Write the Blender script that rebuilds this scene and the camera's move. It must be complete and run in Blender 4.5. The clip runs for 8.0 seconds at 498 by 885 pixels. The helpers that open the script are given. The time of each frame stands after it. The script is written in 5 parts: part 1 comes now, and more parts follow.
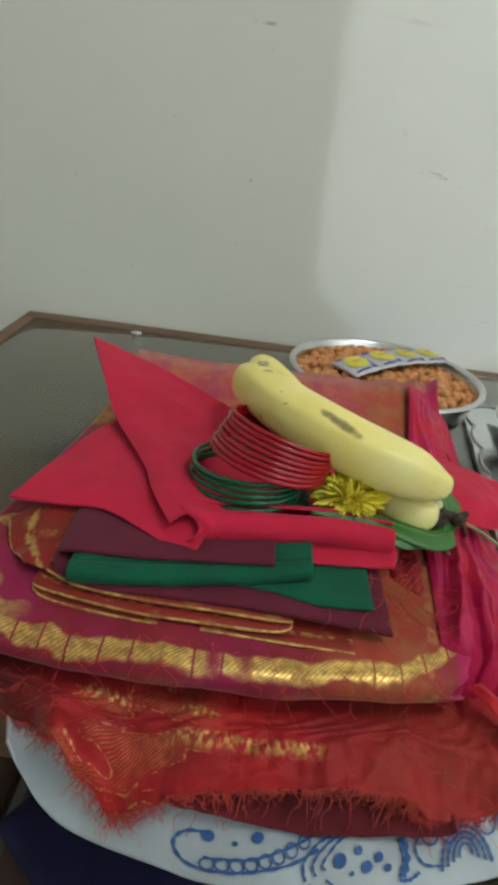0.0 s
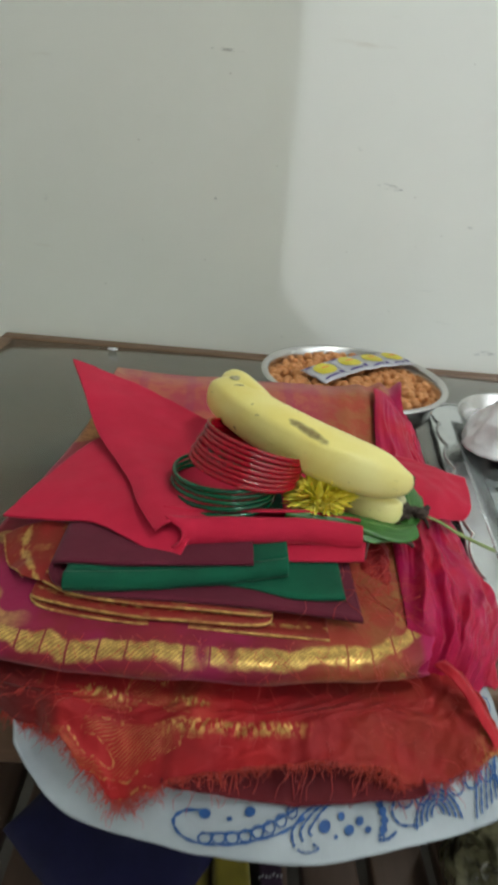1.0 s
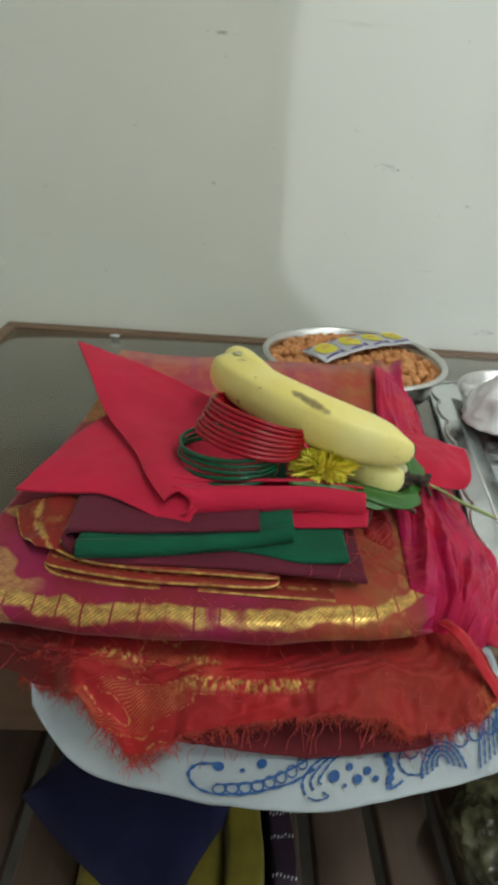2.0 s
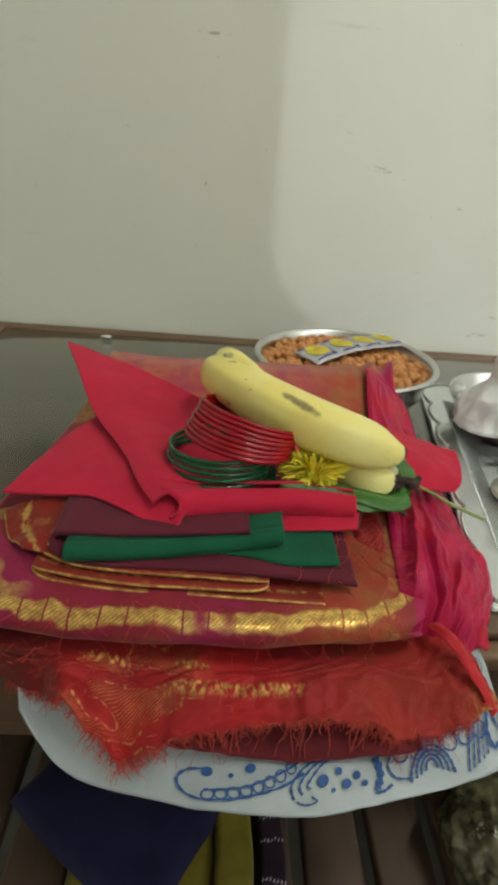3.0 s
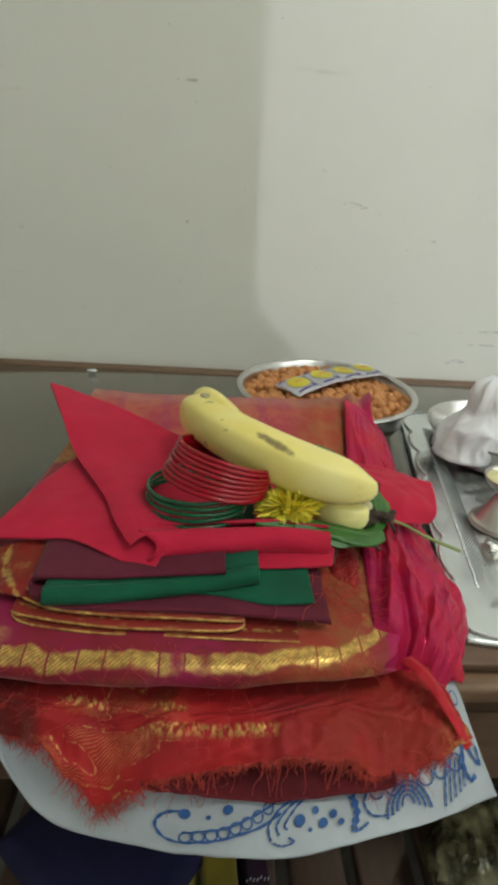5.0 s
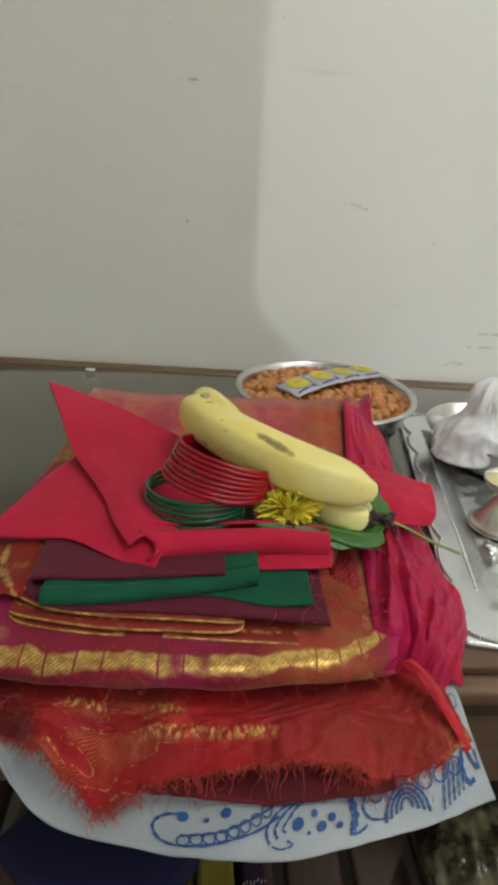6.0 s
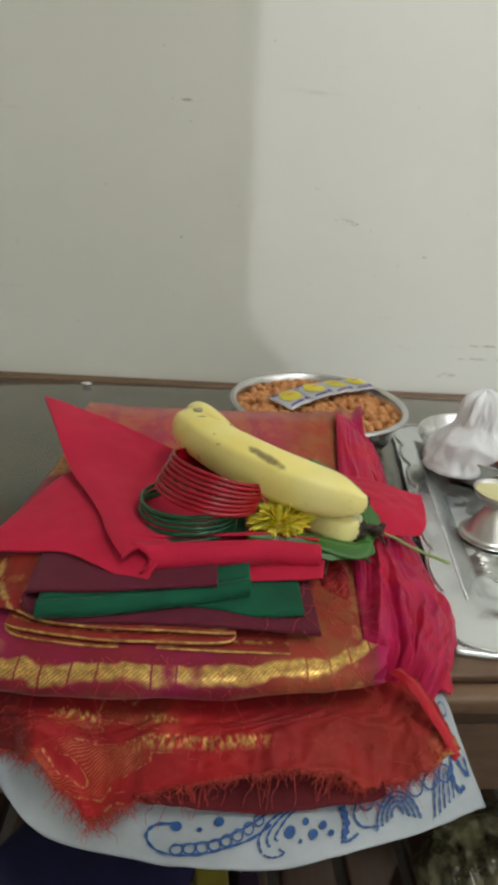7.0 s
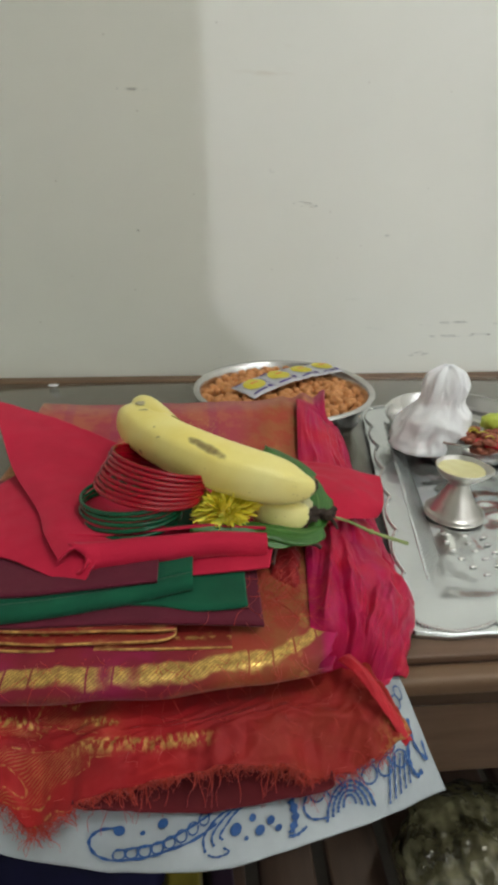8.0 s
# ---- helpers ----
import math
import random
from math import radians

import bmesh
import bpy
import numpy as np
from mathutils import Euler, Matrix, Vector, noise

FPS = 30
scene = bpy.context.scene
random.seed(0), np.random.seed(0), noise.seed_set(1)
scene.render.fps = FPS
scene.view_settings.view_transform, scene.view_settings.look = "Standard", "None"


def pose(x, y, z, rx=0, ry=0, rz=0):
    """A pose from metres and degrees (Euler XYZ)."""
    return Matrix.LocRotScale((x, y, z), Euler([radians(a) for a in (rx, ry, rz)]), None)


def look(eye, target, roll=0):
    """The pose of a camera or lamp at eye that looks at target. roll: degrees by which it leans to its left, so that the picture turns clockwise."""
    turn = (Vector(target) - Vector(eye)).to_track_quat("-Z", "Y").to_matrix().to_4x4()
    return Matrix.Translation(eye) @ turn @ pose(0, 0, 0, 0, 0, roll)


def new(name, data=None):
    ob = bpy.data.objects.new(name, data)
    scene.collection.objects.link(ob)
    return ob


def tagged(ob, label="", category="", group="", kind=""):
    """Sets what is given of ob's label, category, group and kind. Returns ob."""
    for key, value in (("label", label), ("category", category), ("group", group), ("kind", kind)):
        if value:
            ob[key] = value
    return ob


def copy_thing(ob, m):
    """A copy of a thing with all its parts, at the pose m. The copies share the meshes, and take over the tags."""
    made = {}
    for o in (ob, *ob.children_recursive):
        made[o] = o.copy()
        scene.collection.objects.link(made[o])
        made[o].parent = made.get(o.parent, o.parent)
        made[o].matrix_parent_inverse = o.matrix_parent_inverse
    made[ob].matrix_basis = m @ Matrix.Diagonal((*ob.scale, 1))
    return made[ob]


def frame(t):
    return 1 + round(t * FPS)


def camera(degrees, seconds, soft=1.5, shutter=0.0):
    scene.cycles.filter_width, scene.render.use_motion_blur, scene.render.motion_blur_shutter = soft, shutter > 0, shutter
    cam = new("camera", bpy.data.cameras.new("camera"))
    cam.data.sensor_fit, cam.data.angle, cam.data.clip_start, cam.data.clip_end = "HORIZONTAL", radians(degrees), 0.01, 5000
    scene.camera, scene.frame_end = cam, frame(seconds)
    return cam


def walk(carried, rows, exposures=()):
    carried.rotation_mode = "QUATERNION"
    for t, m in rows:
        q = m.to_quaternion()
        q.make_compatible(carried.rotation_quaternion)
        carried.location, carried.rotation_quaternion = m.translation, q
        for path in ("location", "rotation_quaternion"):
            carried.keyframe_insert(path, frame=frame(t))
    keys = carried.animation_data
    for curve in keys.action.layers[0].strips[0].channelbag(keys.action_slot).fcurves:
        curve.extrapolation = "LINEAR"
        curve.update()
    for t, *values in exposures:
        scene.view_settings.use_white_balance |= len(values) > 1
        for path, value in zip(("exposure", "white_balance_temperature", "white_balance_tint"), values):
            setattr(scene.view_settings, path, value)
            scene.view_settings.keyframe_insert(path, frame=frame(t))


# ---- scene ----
cam = camera(47.2, 8.0, soft=4.0, shutter=0.5)
PATH = [
    (0, (0.034, 0.063, 0.238), (0.072, 1.832, -0.695), 8.0),
    (0.5, (0.022, 0.078, 0.234), (0.092, 1.821, -0.744), 7.8),
    (1, (0.036, 0.042, 0.253), (0.141, 1.819, -0.659), 6.0),
    (1.5, (0.035, 0.029, 0.246), (0.126, 1.793, -0.692), 4.6),
    (3, (0.037, 0.031, 0.246), (0.16, 1.796, -0.687), 5.2),
    (3.5, (0.04, 0.032, 0.252), (0.17, 1.81, -0.654), 4.9),
    (4, (0.043, 0.028, 0.258), (0.192, 1.817, -0.623), 4.7),
    (4.5, (0.047, 0.027, 0.261), (0.188, 1.824, -0.606), 4.2),
    (6, (0.045, 0.029, 0.26), (0.197, 1.827, -0.602), 4.8),
    (6.5, (0.044, 0.027, 0.261), (0.204, 1.829, -0.592), 5.1),
    (7, (0.048, 0.023, 0.265), (0.207, 1.837, -0.563), 4.5),
    (7.5, (0.072, 0.027, 0.26), (0.259, 1.827, -0.593), 2.6),
    (8, (0.086, 0.028, 0.26), (0.243, 1.832, -0.589), 0.8),
]
EXPO = [(0.0, 0.05, 6000, 13), (0.5, 0.1, 6080, 16), (1.5, 0.08, 5900, 12), (3.0, 0.05, 6600, 11), (4.0, 0.05, 6650, 11), (4.6, 0.02, 6330, 10), (5.8, 0.0, 6360, 19), (8.0, 0.0, 6300, 17)]
walk(cam, [(t, look(eye, target, roll)) for t, eye, target, roll in PATH], EXPO)

# ---- light ----
world = bpy.data.worlds.new("world")
world.use_nodes = True
world.node_tree.nodes["Background"].inputs[0].default_value = (0.9, 0.95, 1.0, 1)
world.node_tree.nodes["Background"].inputs[1].default_value = 0.05
scene.world = world


def area_lamp(name, eye, target, sx, sy, watts, colour):
    d = bpy.data.lights.new(name, "AREA")
    d.shape, d.size, d.size_y, d.energy, d.color = "RECTANGLE", sx, sy, watts, colour
    ob = new(name, d)
    ob.matrix_world = look(eye, target)
    return ob


# tube light overhead on the right
area_lamp("tube_light", (0.85, -0.12, 1.95), (0.1, 0.55, 0.0), 0.7, 0.14, 11.2, (0.95, 1.0, 0.86))
# unseen point lamp added to brighten the wall's right side, partly blocked
point_lamp = bpy.data.lights.new("hall_bulb", "POINT")
point_lamp.energy, point_lamp.shadow_soft_size, point_lamp.color = 112, 0.004, (0.92, 0.97, 1.05)
new("hall_bulb", point_lamp).location = (2.2, -1.6, 2.2)


# ---- materials ----
class Nodes:
    """A principled material with short ways to add nodes."""

    def __init__(self, name, colour=(0.8, 0.8, 0.8), rough=0.6, metal=0.0):
        self.m = bpy.data.materials.new(name)
        self.m.use_nodes = True
        self.t = self.m.node_tree
        self.b = self.t.nodes["Principled BSDF"]
        self.set("Base Color", (*colour, 1))
        self.set("Roughness", rough)
        self.set("Metallic", metal)
        self.co = self.t.nodes.new("ShaderNodeTexCoord")

    def set(self, key, value):
        if hasattr(value, "is_output"):
            self.t.links.new(value, self.b.inputs[key])
        else:
            self.b.inputs[key].default_value = value

    def plug(self, node, key, value):
        if hasattr(value, "is_output"):
            self.t.links.new(value, node.inputs[key])
        else:
            node.inputs[key].default_value = value

    def mapped(self, scale=(1, 1, 1), kind="Object", turn=(0, 0, 0), move=(0, 0, 0)):
        n = self.t.nodes.new("ShaderNodeMapping")
        n.inputs["Scale"].default_value = scale
        n.inputs["Rotation"].default_value = turn
        n.inputs["Location"].default_value = move
        self.t.links.new(self.co.outputs[kind], n.inputs["Vector"])
        return n.outputs["Vector"]

    def noise(self, scale, detail=3, rough=0.55, vec=None):
        n = self.t.nodes.new("ShaderNodeTexNoise")
        n.inputs["Scale"].default_value = scale
        n.inputs["Detail"].default_value = detail
        n.inputs["Roughness"].default_value = rough
        self.t.links.new(vec or self.co.outputs["Object"], n.inputs["Vector"])
        return n.outputs["Fac"]

    def voronoi(self, scale, vec=None, feature="F1"):
        n = self.t.nodes.new("ShaderNodeTexVoronoi")
        n.feature = feature
        n.inputs["Scale"].default_value = scale
        self.t.links.new(vec or self.co.outputs["Object"], n.inputs["Vector"])
        return n.outputs["Distance"]

    def wave(self, scale, axis="X", distort=0.0, vec=None, detail=1.0):
        n = self.t.nodes.new("ShaderNodeTexWave")
        n.bands_direction = axis
        n.inputs["Scale"].default_value = scale
        n.inputs["Distortion"].default_value = distort
        n.inputs["Detail"].default_value = detail
        self.t.links.new(vec or self.co.outputs["Object"], n.inputs["Vector"])
        return n.outputs["Fac"]

    def ramp(self, fac, a, b, ca=(0, 0, 0), cb=(1, 1, 1)):
        n = self.t.nodes.new("ShaderNodeValToRGB")
        e = n.color_ramp.elements
        e[0].position, e[1].position = a, b
        e[0].color, e[1].color = (*ca, 1), (*cb, 1)
        self.t.links.new(fac, n.inputs["Fac"])
        return n.outputs["Color"]

    def mix(self, fac, a, b):
        n = self.t.nodes.new("ShaderNodeMix")
        n.data_type = "RGBA"
        for key, v in ((0, fac), (6, a), (7, b)):
            if hasattr(v, "is_output"):
                self.t.links.new(v, n.inputs[key])
            else:
                n.inputs[key].default_value = v if key == 0 else (*v, 1)
        return n.outputs[2]

    def math(self, op, a, b=0.0, clamp=False):
        n = self.t.nodes.new("ShaderNodeMath")
        n.operation, n.use_clamp = op, clamp
        self.plug(n, 0, a)
        self.plug(n, 1, b)
        return n.outputs[0]

    def axes(self, kind="Object"):
        n = self.t.nodes.new("ShaderNodeSeparateXYZ")
        self.t.links.new(self.co.outputs[kind], n.inputs[0])
        return n.outputs[0], n.outputs[1], n.outputs[2]

    def step(self, value, lo, hi):
        """0 below lo, 1 above hi, smooth between."""
        n = self.t.nodes.new("ShaderNodeMapRange")
        n.interpolation_type = "SMOOTHSTEP"
        self.plug(n, 0, value)
        n.inputs[1].default_value, n.inputs[2].default_value = lo, hi
        return n.outputs[0]

    def band(self, value, lo, hi, soft=0.001):
        return self.math("MULTIPLY", self.step(value, lo - soft, lo + soft), self.math("SUBTRACT", 1.0, self.step(value, hi - soft, hi + soft)))

    def bump(self, height, strength=0.2, distance=0.001):
        n = self.t.nodes.new("ShaderNodeBump")
        n.inputs["Strength"].default_value = strength
        n.inputs["Distance"].default_value = distance
        self.t.links.new(height, n.inputs["Height"])
        if self.b.inputs["Normal"].is_linked:
            self.t.links.new(self.b.inputs["Normal"].links[0].from_socket, n.inputs["Normal"])
        self.t.links.new(n.outputs[0], self.b.inputs["Normal"])


def fabric(name, a, b, rough=0.75, sheen=0.1, crease=45):
    n = Nodes(name, a, rough)
    n.set("Base Color", n.mix(n.ramp(n.noise(crease, 4), 0.35, 0.7), a, b))
    n.set("Sheen Weight", 0.25 * sheen)
    n.set("Sheen Roughness", 0.5)
    n.set("Specular IOR Level", 0.25)
    n.bump(n.noise(70, 3), 0.25, 0.002)
    v = n.mapped((1, 1, 1), turn=(0, 0, 0.2))
    n.bump(n.math("ADD", n.wave(420, "X", 0.6, v), n.wave(420, "Y", 0.6, v)), 0.12, 0.0003)
    return n.m


def zari(name, ground, ground2, mask_builder, gold=(0.80, 0.54, 0.15), sheen=0.1, rough=0.6):
    """Silk with woven gold where mask_builder says so."""
    n = Nodes(name, ground, rough)
    base = n.mix(n.ramp(n.noise(38, 4), 0.3, 0.7), ground, ground2)
    mask, base = mask_builder(n, base)
    thread = n.mix(n.step(n.noise(260, 3, 0.6), 0.35, 0.65), tuple(0.55 * c for c in gold), gold)
    n.set("Base Color", n.mix(mask, base, thread))
    n.set("Metallic", n.math("MULTIPLY", mask, 0.8))
    n.set("Roughness", n.mix(mask, (rough,) * 3, (0.34,) * 3))
    n.set("Sheen Weight", sheen)
    n.set("Sheen Roughness", 0.4)
    n.set("Sheen Tint", (1.0, 0.72, 0.66, 1))
    n.set("Specular IOR Level", 0.22)
    n.bump(n.noise(60, 3), 0.35, 0.0025)
    n.bump(n.noise(230, 3), 0.22, 0.0008)
    v = n.mapped((1, 1, 1), "UV", turn=(0, 0, 0.6))
    n.bump(n.wave(330, "X", 1.0, v), 0.10, 0.0003)
    return n.m


def saree_mask(n, base):
    x, y, z = n.axes()
    u, s, _ = n.axes("UV")
    one = lambda v: n.math("SUBTRACT", 1.0, v)
    mul = lambda a, b: n.math("MULTIPLY", a, b)
    wob = mul(n.math("SUBTRACT", n.noise(14, 2), 0.5), 0.008)
    edge = n.math("ADD", n.math("SUBTRACT", x, mul(n.math("SUBTRACT", y, 0.25), 0.16)), wob)
    body = n.step(edge, 0.1440, 0.1480)
    uvm = n.mapped((1, 1, 1), "UV")
    # plum ground shot with magenta; rust brown beside the border
    base = n.mix(mul(n.step(n.noise(24, 3), 0.44, 0.60), 0.85), base, (0.27, 0.010, 0.062))
    base = n.mix(mul(n.step(n.noise(31, 3, 0.5, n.mapped((1, 1, 1), move=(3, 1, 0))), 0.60, 0.70), 0.5), base, (0.23, 0.010, 0.075))
    # back painted dusty rose for the silk's grazing sheen, with mauve stripes
    rose_sheen = n.mix(n.step(n.noise(45, 3), 0.40, 0.62), (0.46, 0.125, 0.075), (0.40, 0.055, 0.075))
    stripe = n.step(n.wave(7.5, "X", 1.5, n.mapped((1, 0.16, 0), turn=(0, 0, -0.16)), 2.0), 0.86, 0.97)
    rose_sheen = n.mix(mul(stripe, 0.45), rose_sheen, (0.33, 0.04, 0.10))
    base = n.mix(mul(n.step(y, 0.36, 0.44), 0.95), base, rose_sheen)
    base = n.mix(mul(n.band(edge, 0.088, 0.142, 0.016), 0.85), base, n.mix(n.step(n.noise(70, 3), 0.4, 0.6), (0.36, 0.055, 0.022), (0.33, 0.10, 0.030)))
    silk = n.mix(n.step(n.noise(16, 3), 0.4, 0.7), (0.40, 0.008, 0.085), (0.46, 0.012, 0.045))
    base = n.mix(body, base, silk)
    # border of gold discs beside the silk end
    discs = one(n.step(n.voronoi(135, n.mapped((1.0, 0.62, 0.62))), 0.30, 0.44))
    border = mul(n.band(edge, 0.1330, 0.1425, 0.0012), discs)
    border = mul(border, n.math("ADD", mul(n.step(n.noise(26, 2), 0.44, 0.6), 0.75), 0.2))
    # fine woven dots that thin out
    dots = n.ramp(n.voronoi(250, uvm), 0.18, 0.4, (1, 1, 1), (0, 0, 0))
    dusty = mul(mul(n.step(n.noise(11, 2), 0.42, 0.7), 0.30), n.step(y, 0.3, 0.42))
    glow = mul(n.band(edge, 0.100, 0.140, 0.012), mul(n.step(n.noise(30, 3), 0.5, 0.75), 0.35))
    leafy = mul(n.step(n.noise(32, 1, 0.4, n.mapped((1, 1, 1), move=(0.9, 0.2, 0))), 0.56, 0.60), mul(one(n.step(x, -0.062, -0.045)), 0.45))
    field = mul(n.math("MAXIMUM", n.math("MAXIMUM", mul(dots, dusty), glow), leafy), one(body))
    # broad gold band round the front fold: blocks with wavy rims, cut by slanting plum lines
    wavy = mul(n.math("SUBTRACT", n.noise(60, 2), 0.5), 0.012)
    lift = mul(n.math("MAXIMUM", n.math("SUBTRACT", x, 0.118), 0.0), 0.55)
    sw = n.math("ADD", n.math("ADD", s, wavy), lift)
    front = n.band(sw, 0.2880, 0.2975, 0.0014)
    blocks = n.step(n.noise(26, 2, 0.5, n.mapped((1, 0.2, 0.5), move=(0.13, 0, 0))), 0.215, 0.265)
    cross = n.step(n.wave(24, "X", 2.2, n.mapped((1, 0.0, -2.2)), 1.5), 0.004, 0.03)
    cross = n.math("MAXIMUM", cross, n.step(n.noise(12, 1, 0.4, n.mapped((1, 0.05, 0.05), move=(0.4, 0, 0))), 0.50, 0.54))
    speckle = mul(one(blocks), mul(one(n.step(n.voronoi(520, uvm), 0.20, 0.34)), 0.5))
    front = mul(mul(front, n.math("MAXIMUM", mul(blocks, cross), speckle)), one(n.step(edge, 0.1440, 0.1480)))
    weave = n.step(n.wave(210, "DIAGONAL", 1.2, uvm), 0.05, 0.6)
    low = mul(n.band(s, 0.302, 0.312, 0.003), mul(n.step(n.noise(40, 3), 0.5, 0.7), 0.22))
    front = mul(n.math("MAXIMUM", front, low), n.math("ADD", mul(weave, 0.5), 0.5))
    return n.math("MAXIMUM", n.math("MAXIMUM", front, border), field), base


def pallu_mask(n, base):
    x, y, z = n.axes()
    u, s, _ = n.axes("UV")
    one = lambda v: n.math("SUBTRACT", 1.0, v)
    mul = lambda a, b: n.math("MULTIPLY", a, b)
    uvm = n.mapped((1, 1, 1), "UV")
    base = n.mix(n.step(n.noise(13, 3), 0.42, 0.62), base, (0.26, 0.010, 0.012))
    # darker red towards the left end
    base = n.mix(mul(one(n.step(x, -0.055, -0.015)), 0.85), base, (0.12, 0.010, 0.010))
    base = n.mix(mul(n.step(x, 0.085, 0.125), 0.7), base, n.mix(n.step(n.noise(55, 2), 0.4, 0.6), (0.33, 0.020, 0.015), (0.29, 0.028, 0.013)))
    # woven figures: hatched leaves, and a row of gold sprays
    hatch = n.step(n.wave(300, "DIAGONAL", 2.5, uvm, 2.0), 0.3, 0.95)
    fine = n.step(n.noise(420, 2, 0.6, n.mapped((1, 0.3, 1), "UV")), 0.42, 0.6)
    figure = n.step(n.noise(30, 2, 0.5, n.mapped((0.9, 1.3, 1), "UV", move=(0.35, 0.1, 0))), 0.47, 0.56)
    left = one(n.step(x, 0.020, 0.050))
    rim = n.band(n.noise(30, 2, 0.5, n.mapped((0.9, 1.3, 1), "UV", move=(0.35, 0.1, 0))), 0.465, 0.485, 0.006)
    rise = mul(n.math("SUBTRACT", x, 0.055), -0.10)
    sr = n.math("ADD", n.math("ADD", s, rise), mul(n.math("SUBTRACT", n.noise(48, 2), 0.5), 0.016))
    row = mul(n.band(sr, 0.067, 0.076, 0.003), mul(n.step(x, 0.012, 0.030), one(n.step(x, 0.078, 0.092))))
    top = mul(n.band(sr, 0.042, 0.050, 0.002), mul(n.step(n.noise(45, 1), 0.52, 0.62), one(n.step(x, 0.085, 0.105))))
    m = n.math("MAXIMUM", mul(mul(mul(figure, hatch), left), 0.24), mul(mul(mul(rim, left), fine), 0.5))
    m = n.math("MAXIMUM", m, mul(mul(row, fine), 0.65))
    m = n.math("MAXIMUM", m, mul(mul(top, fine), 0.8))
    m = n.math("MAXIMUM", m, mul(mul(n.step(x, 0.165, 0.18), n.step(s, 0.07, 0.09)), mul(fine, 0.4)))
    return mul(m, n.step(x, -0.045, -0.025)), base


def selvedge_mask(n, base):
    u, s, _ = n.axes("UV")
    worn = n.math("ADD", n.math("MULTIPLY", n.step(n.noise(120, 3), 0.35, 0.6), 0.6), 0.3)
    m = n.math("MULTIPLY", n.math("SUBTRACT", 1.0, n.step(u, 0.0006, 0.0013)), worn)
    spots = n.math("MULTIPLY", n.step(n.noise(90, 3), 0.56, 0.70), 0.2)
    rows = n.math("MULTIPLY", n.band(u, 0.006, 0.0085, 0.0008), n.math("MULTIPLY", n.step(n.noise(170, 2), 0.45, 0.6), 0.7))
    return n.math("MAXIMUM", n.math("MAXIMUM", m, rows), spots), base


def magenta_mask(n, base):
    """Plain shot silk: rose and scarlet lights, a violet cast in places, no gold."""
    base = n.mix(n.math("MULTIPLY", n.step(n.noise(19, 3, 0.5, n.mapped((1.6, 0.5, 1))), 0.5, 0.7), 0.45), base, (0.50, 0.016, 0.030))
    base = n.mix(n.math("MULTIPLY", n.step(n.noise(27, 2, 0.5, n.mapped((1.4, 0.5, 1), move=(2, 0, 1))), 0.57, 0.72), 0.3), base, (0.33, 0.007, 0.105))
    return n.math("MULTIPLY", n.noise(20, 1), 0.0), base


MAT_SAREE = zari("saree_silk", (0.19, 0.010, 0.026), (0.25, 0.016, 0.030), saree_mask, sheen=0.22)
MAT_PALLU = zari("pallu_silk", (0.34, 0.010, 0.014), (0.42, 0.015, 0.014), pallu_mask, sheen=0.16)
# darker pallu red, with the shade below the hem put into the colour
MAT_PALLU_SHADE = fabric("pallu_hem_shade", (0.13, 0.008, 0.012), (0.085, 0.006, 0.010), 0.8, 0.3)
MAT_MAGENTA = zari("magenta_silk", (0.40, 0.006, 0.072), (0.47, 0.010, 0.036), magenta_mask, sheen=0.03, rough=0.42)
MAT_GOLDFOLD = zari("orange_zari", (0.20, 0.030, 0.014), (0.27, 0.014, 0.014), selvedge_mask)
MAT_FLAP = fabric("scarlet_silk", (0.52, 0.012, 0.022), (0.44, 0.010, 0.020), 0.5, 0.4)
MAT_TUFT = zari("dark_red_silk", (0.22, 0.010, 0.012), (0.30, 0.012, 0.014), selvedge_mask, sheen=0.2)
MAT_RED = fabric("red_cotton", (0.54, 0.011, 0.046), (0.47, 0.009, 0.038), 0.8, 0.3)
MAT_MAROON = fabric("maroon_cotton", (0.125, 0.011, 0.028), (0.10, 0.009, 0.022), 0.85, 0.3)
MAT_GREEN = fabric("green_cotton", (0.003, 0.095, 0.045), (0.0025, 0.07, 0.034), 0.85, 0.25)
MAT_NAVY = fabric("navy_cotton", (0.012, 0.012, 0.05), (0.009, 0.009, 0.035), 0.9, 0.2)
MAT_OLIVE = fabric("olive_silk", (0.22, 0.18, 0.02), (0.15, 0.12, 0.015), 0.5, 0.4)
MAT_THREAD = fabric("red_thread", (0.60, 0.06, 0.035), (0.48, 0.03, 0.02), 0.6, 0.5)


def wall_paint():
    n = Nodes("ivory_wall_paint", (0.72, 0.69, 0.58), 0.55)
    big = n.ramp(n.noise(2.2, 5), 0.3, 0.75)
    base = n.mix(big, (0.70, 0.70, 0.615), (0.75, 0.745, 0.665))
    # rubbed dull patches and pale brown scuffs, longer than high
    scuff = n.step(n.noise(9, 4, 0.6, n.mapped((0.55, 1, 2.6), move=(0.3, 0, 0.7))), 0.66, 0.74)
    base = n.mix(n.math("MULTIPLY", scuff, 0.22), base, (0.42, 0.33, 0.2))
    speck = n.step(n.voronoi(21, n.mapped((1, 1, 1.6))), 0.0, 0.055)
    base = n.mix(n.math("MULTIPLY", n.math("SUBTRACT", 1.0, speck), 0.35), base, (0.25, 0.2, 0.14))
    n.set("Base Color", base)
    n.bump(n.noise(90, 4), 0.18, 0.001)
    n.bump(n.noise(8, 2), 0.2, 0.004)
    return n.m


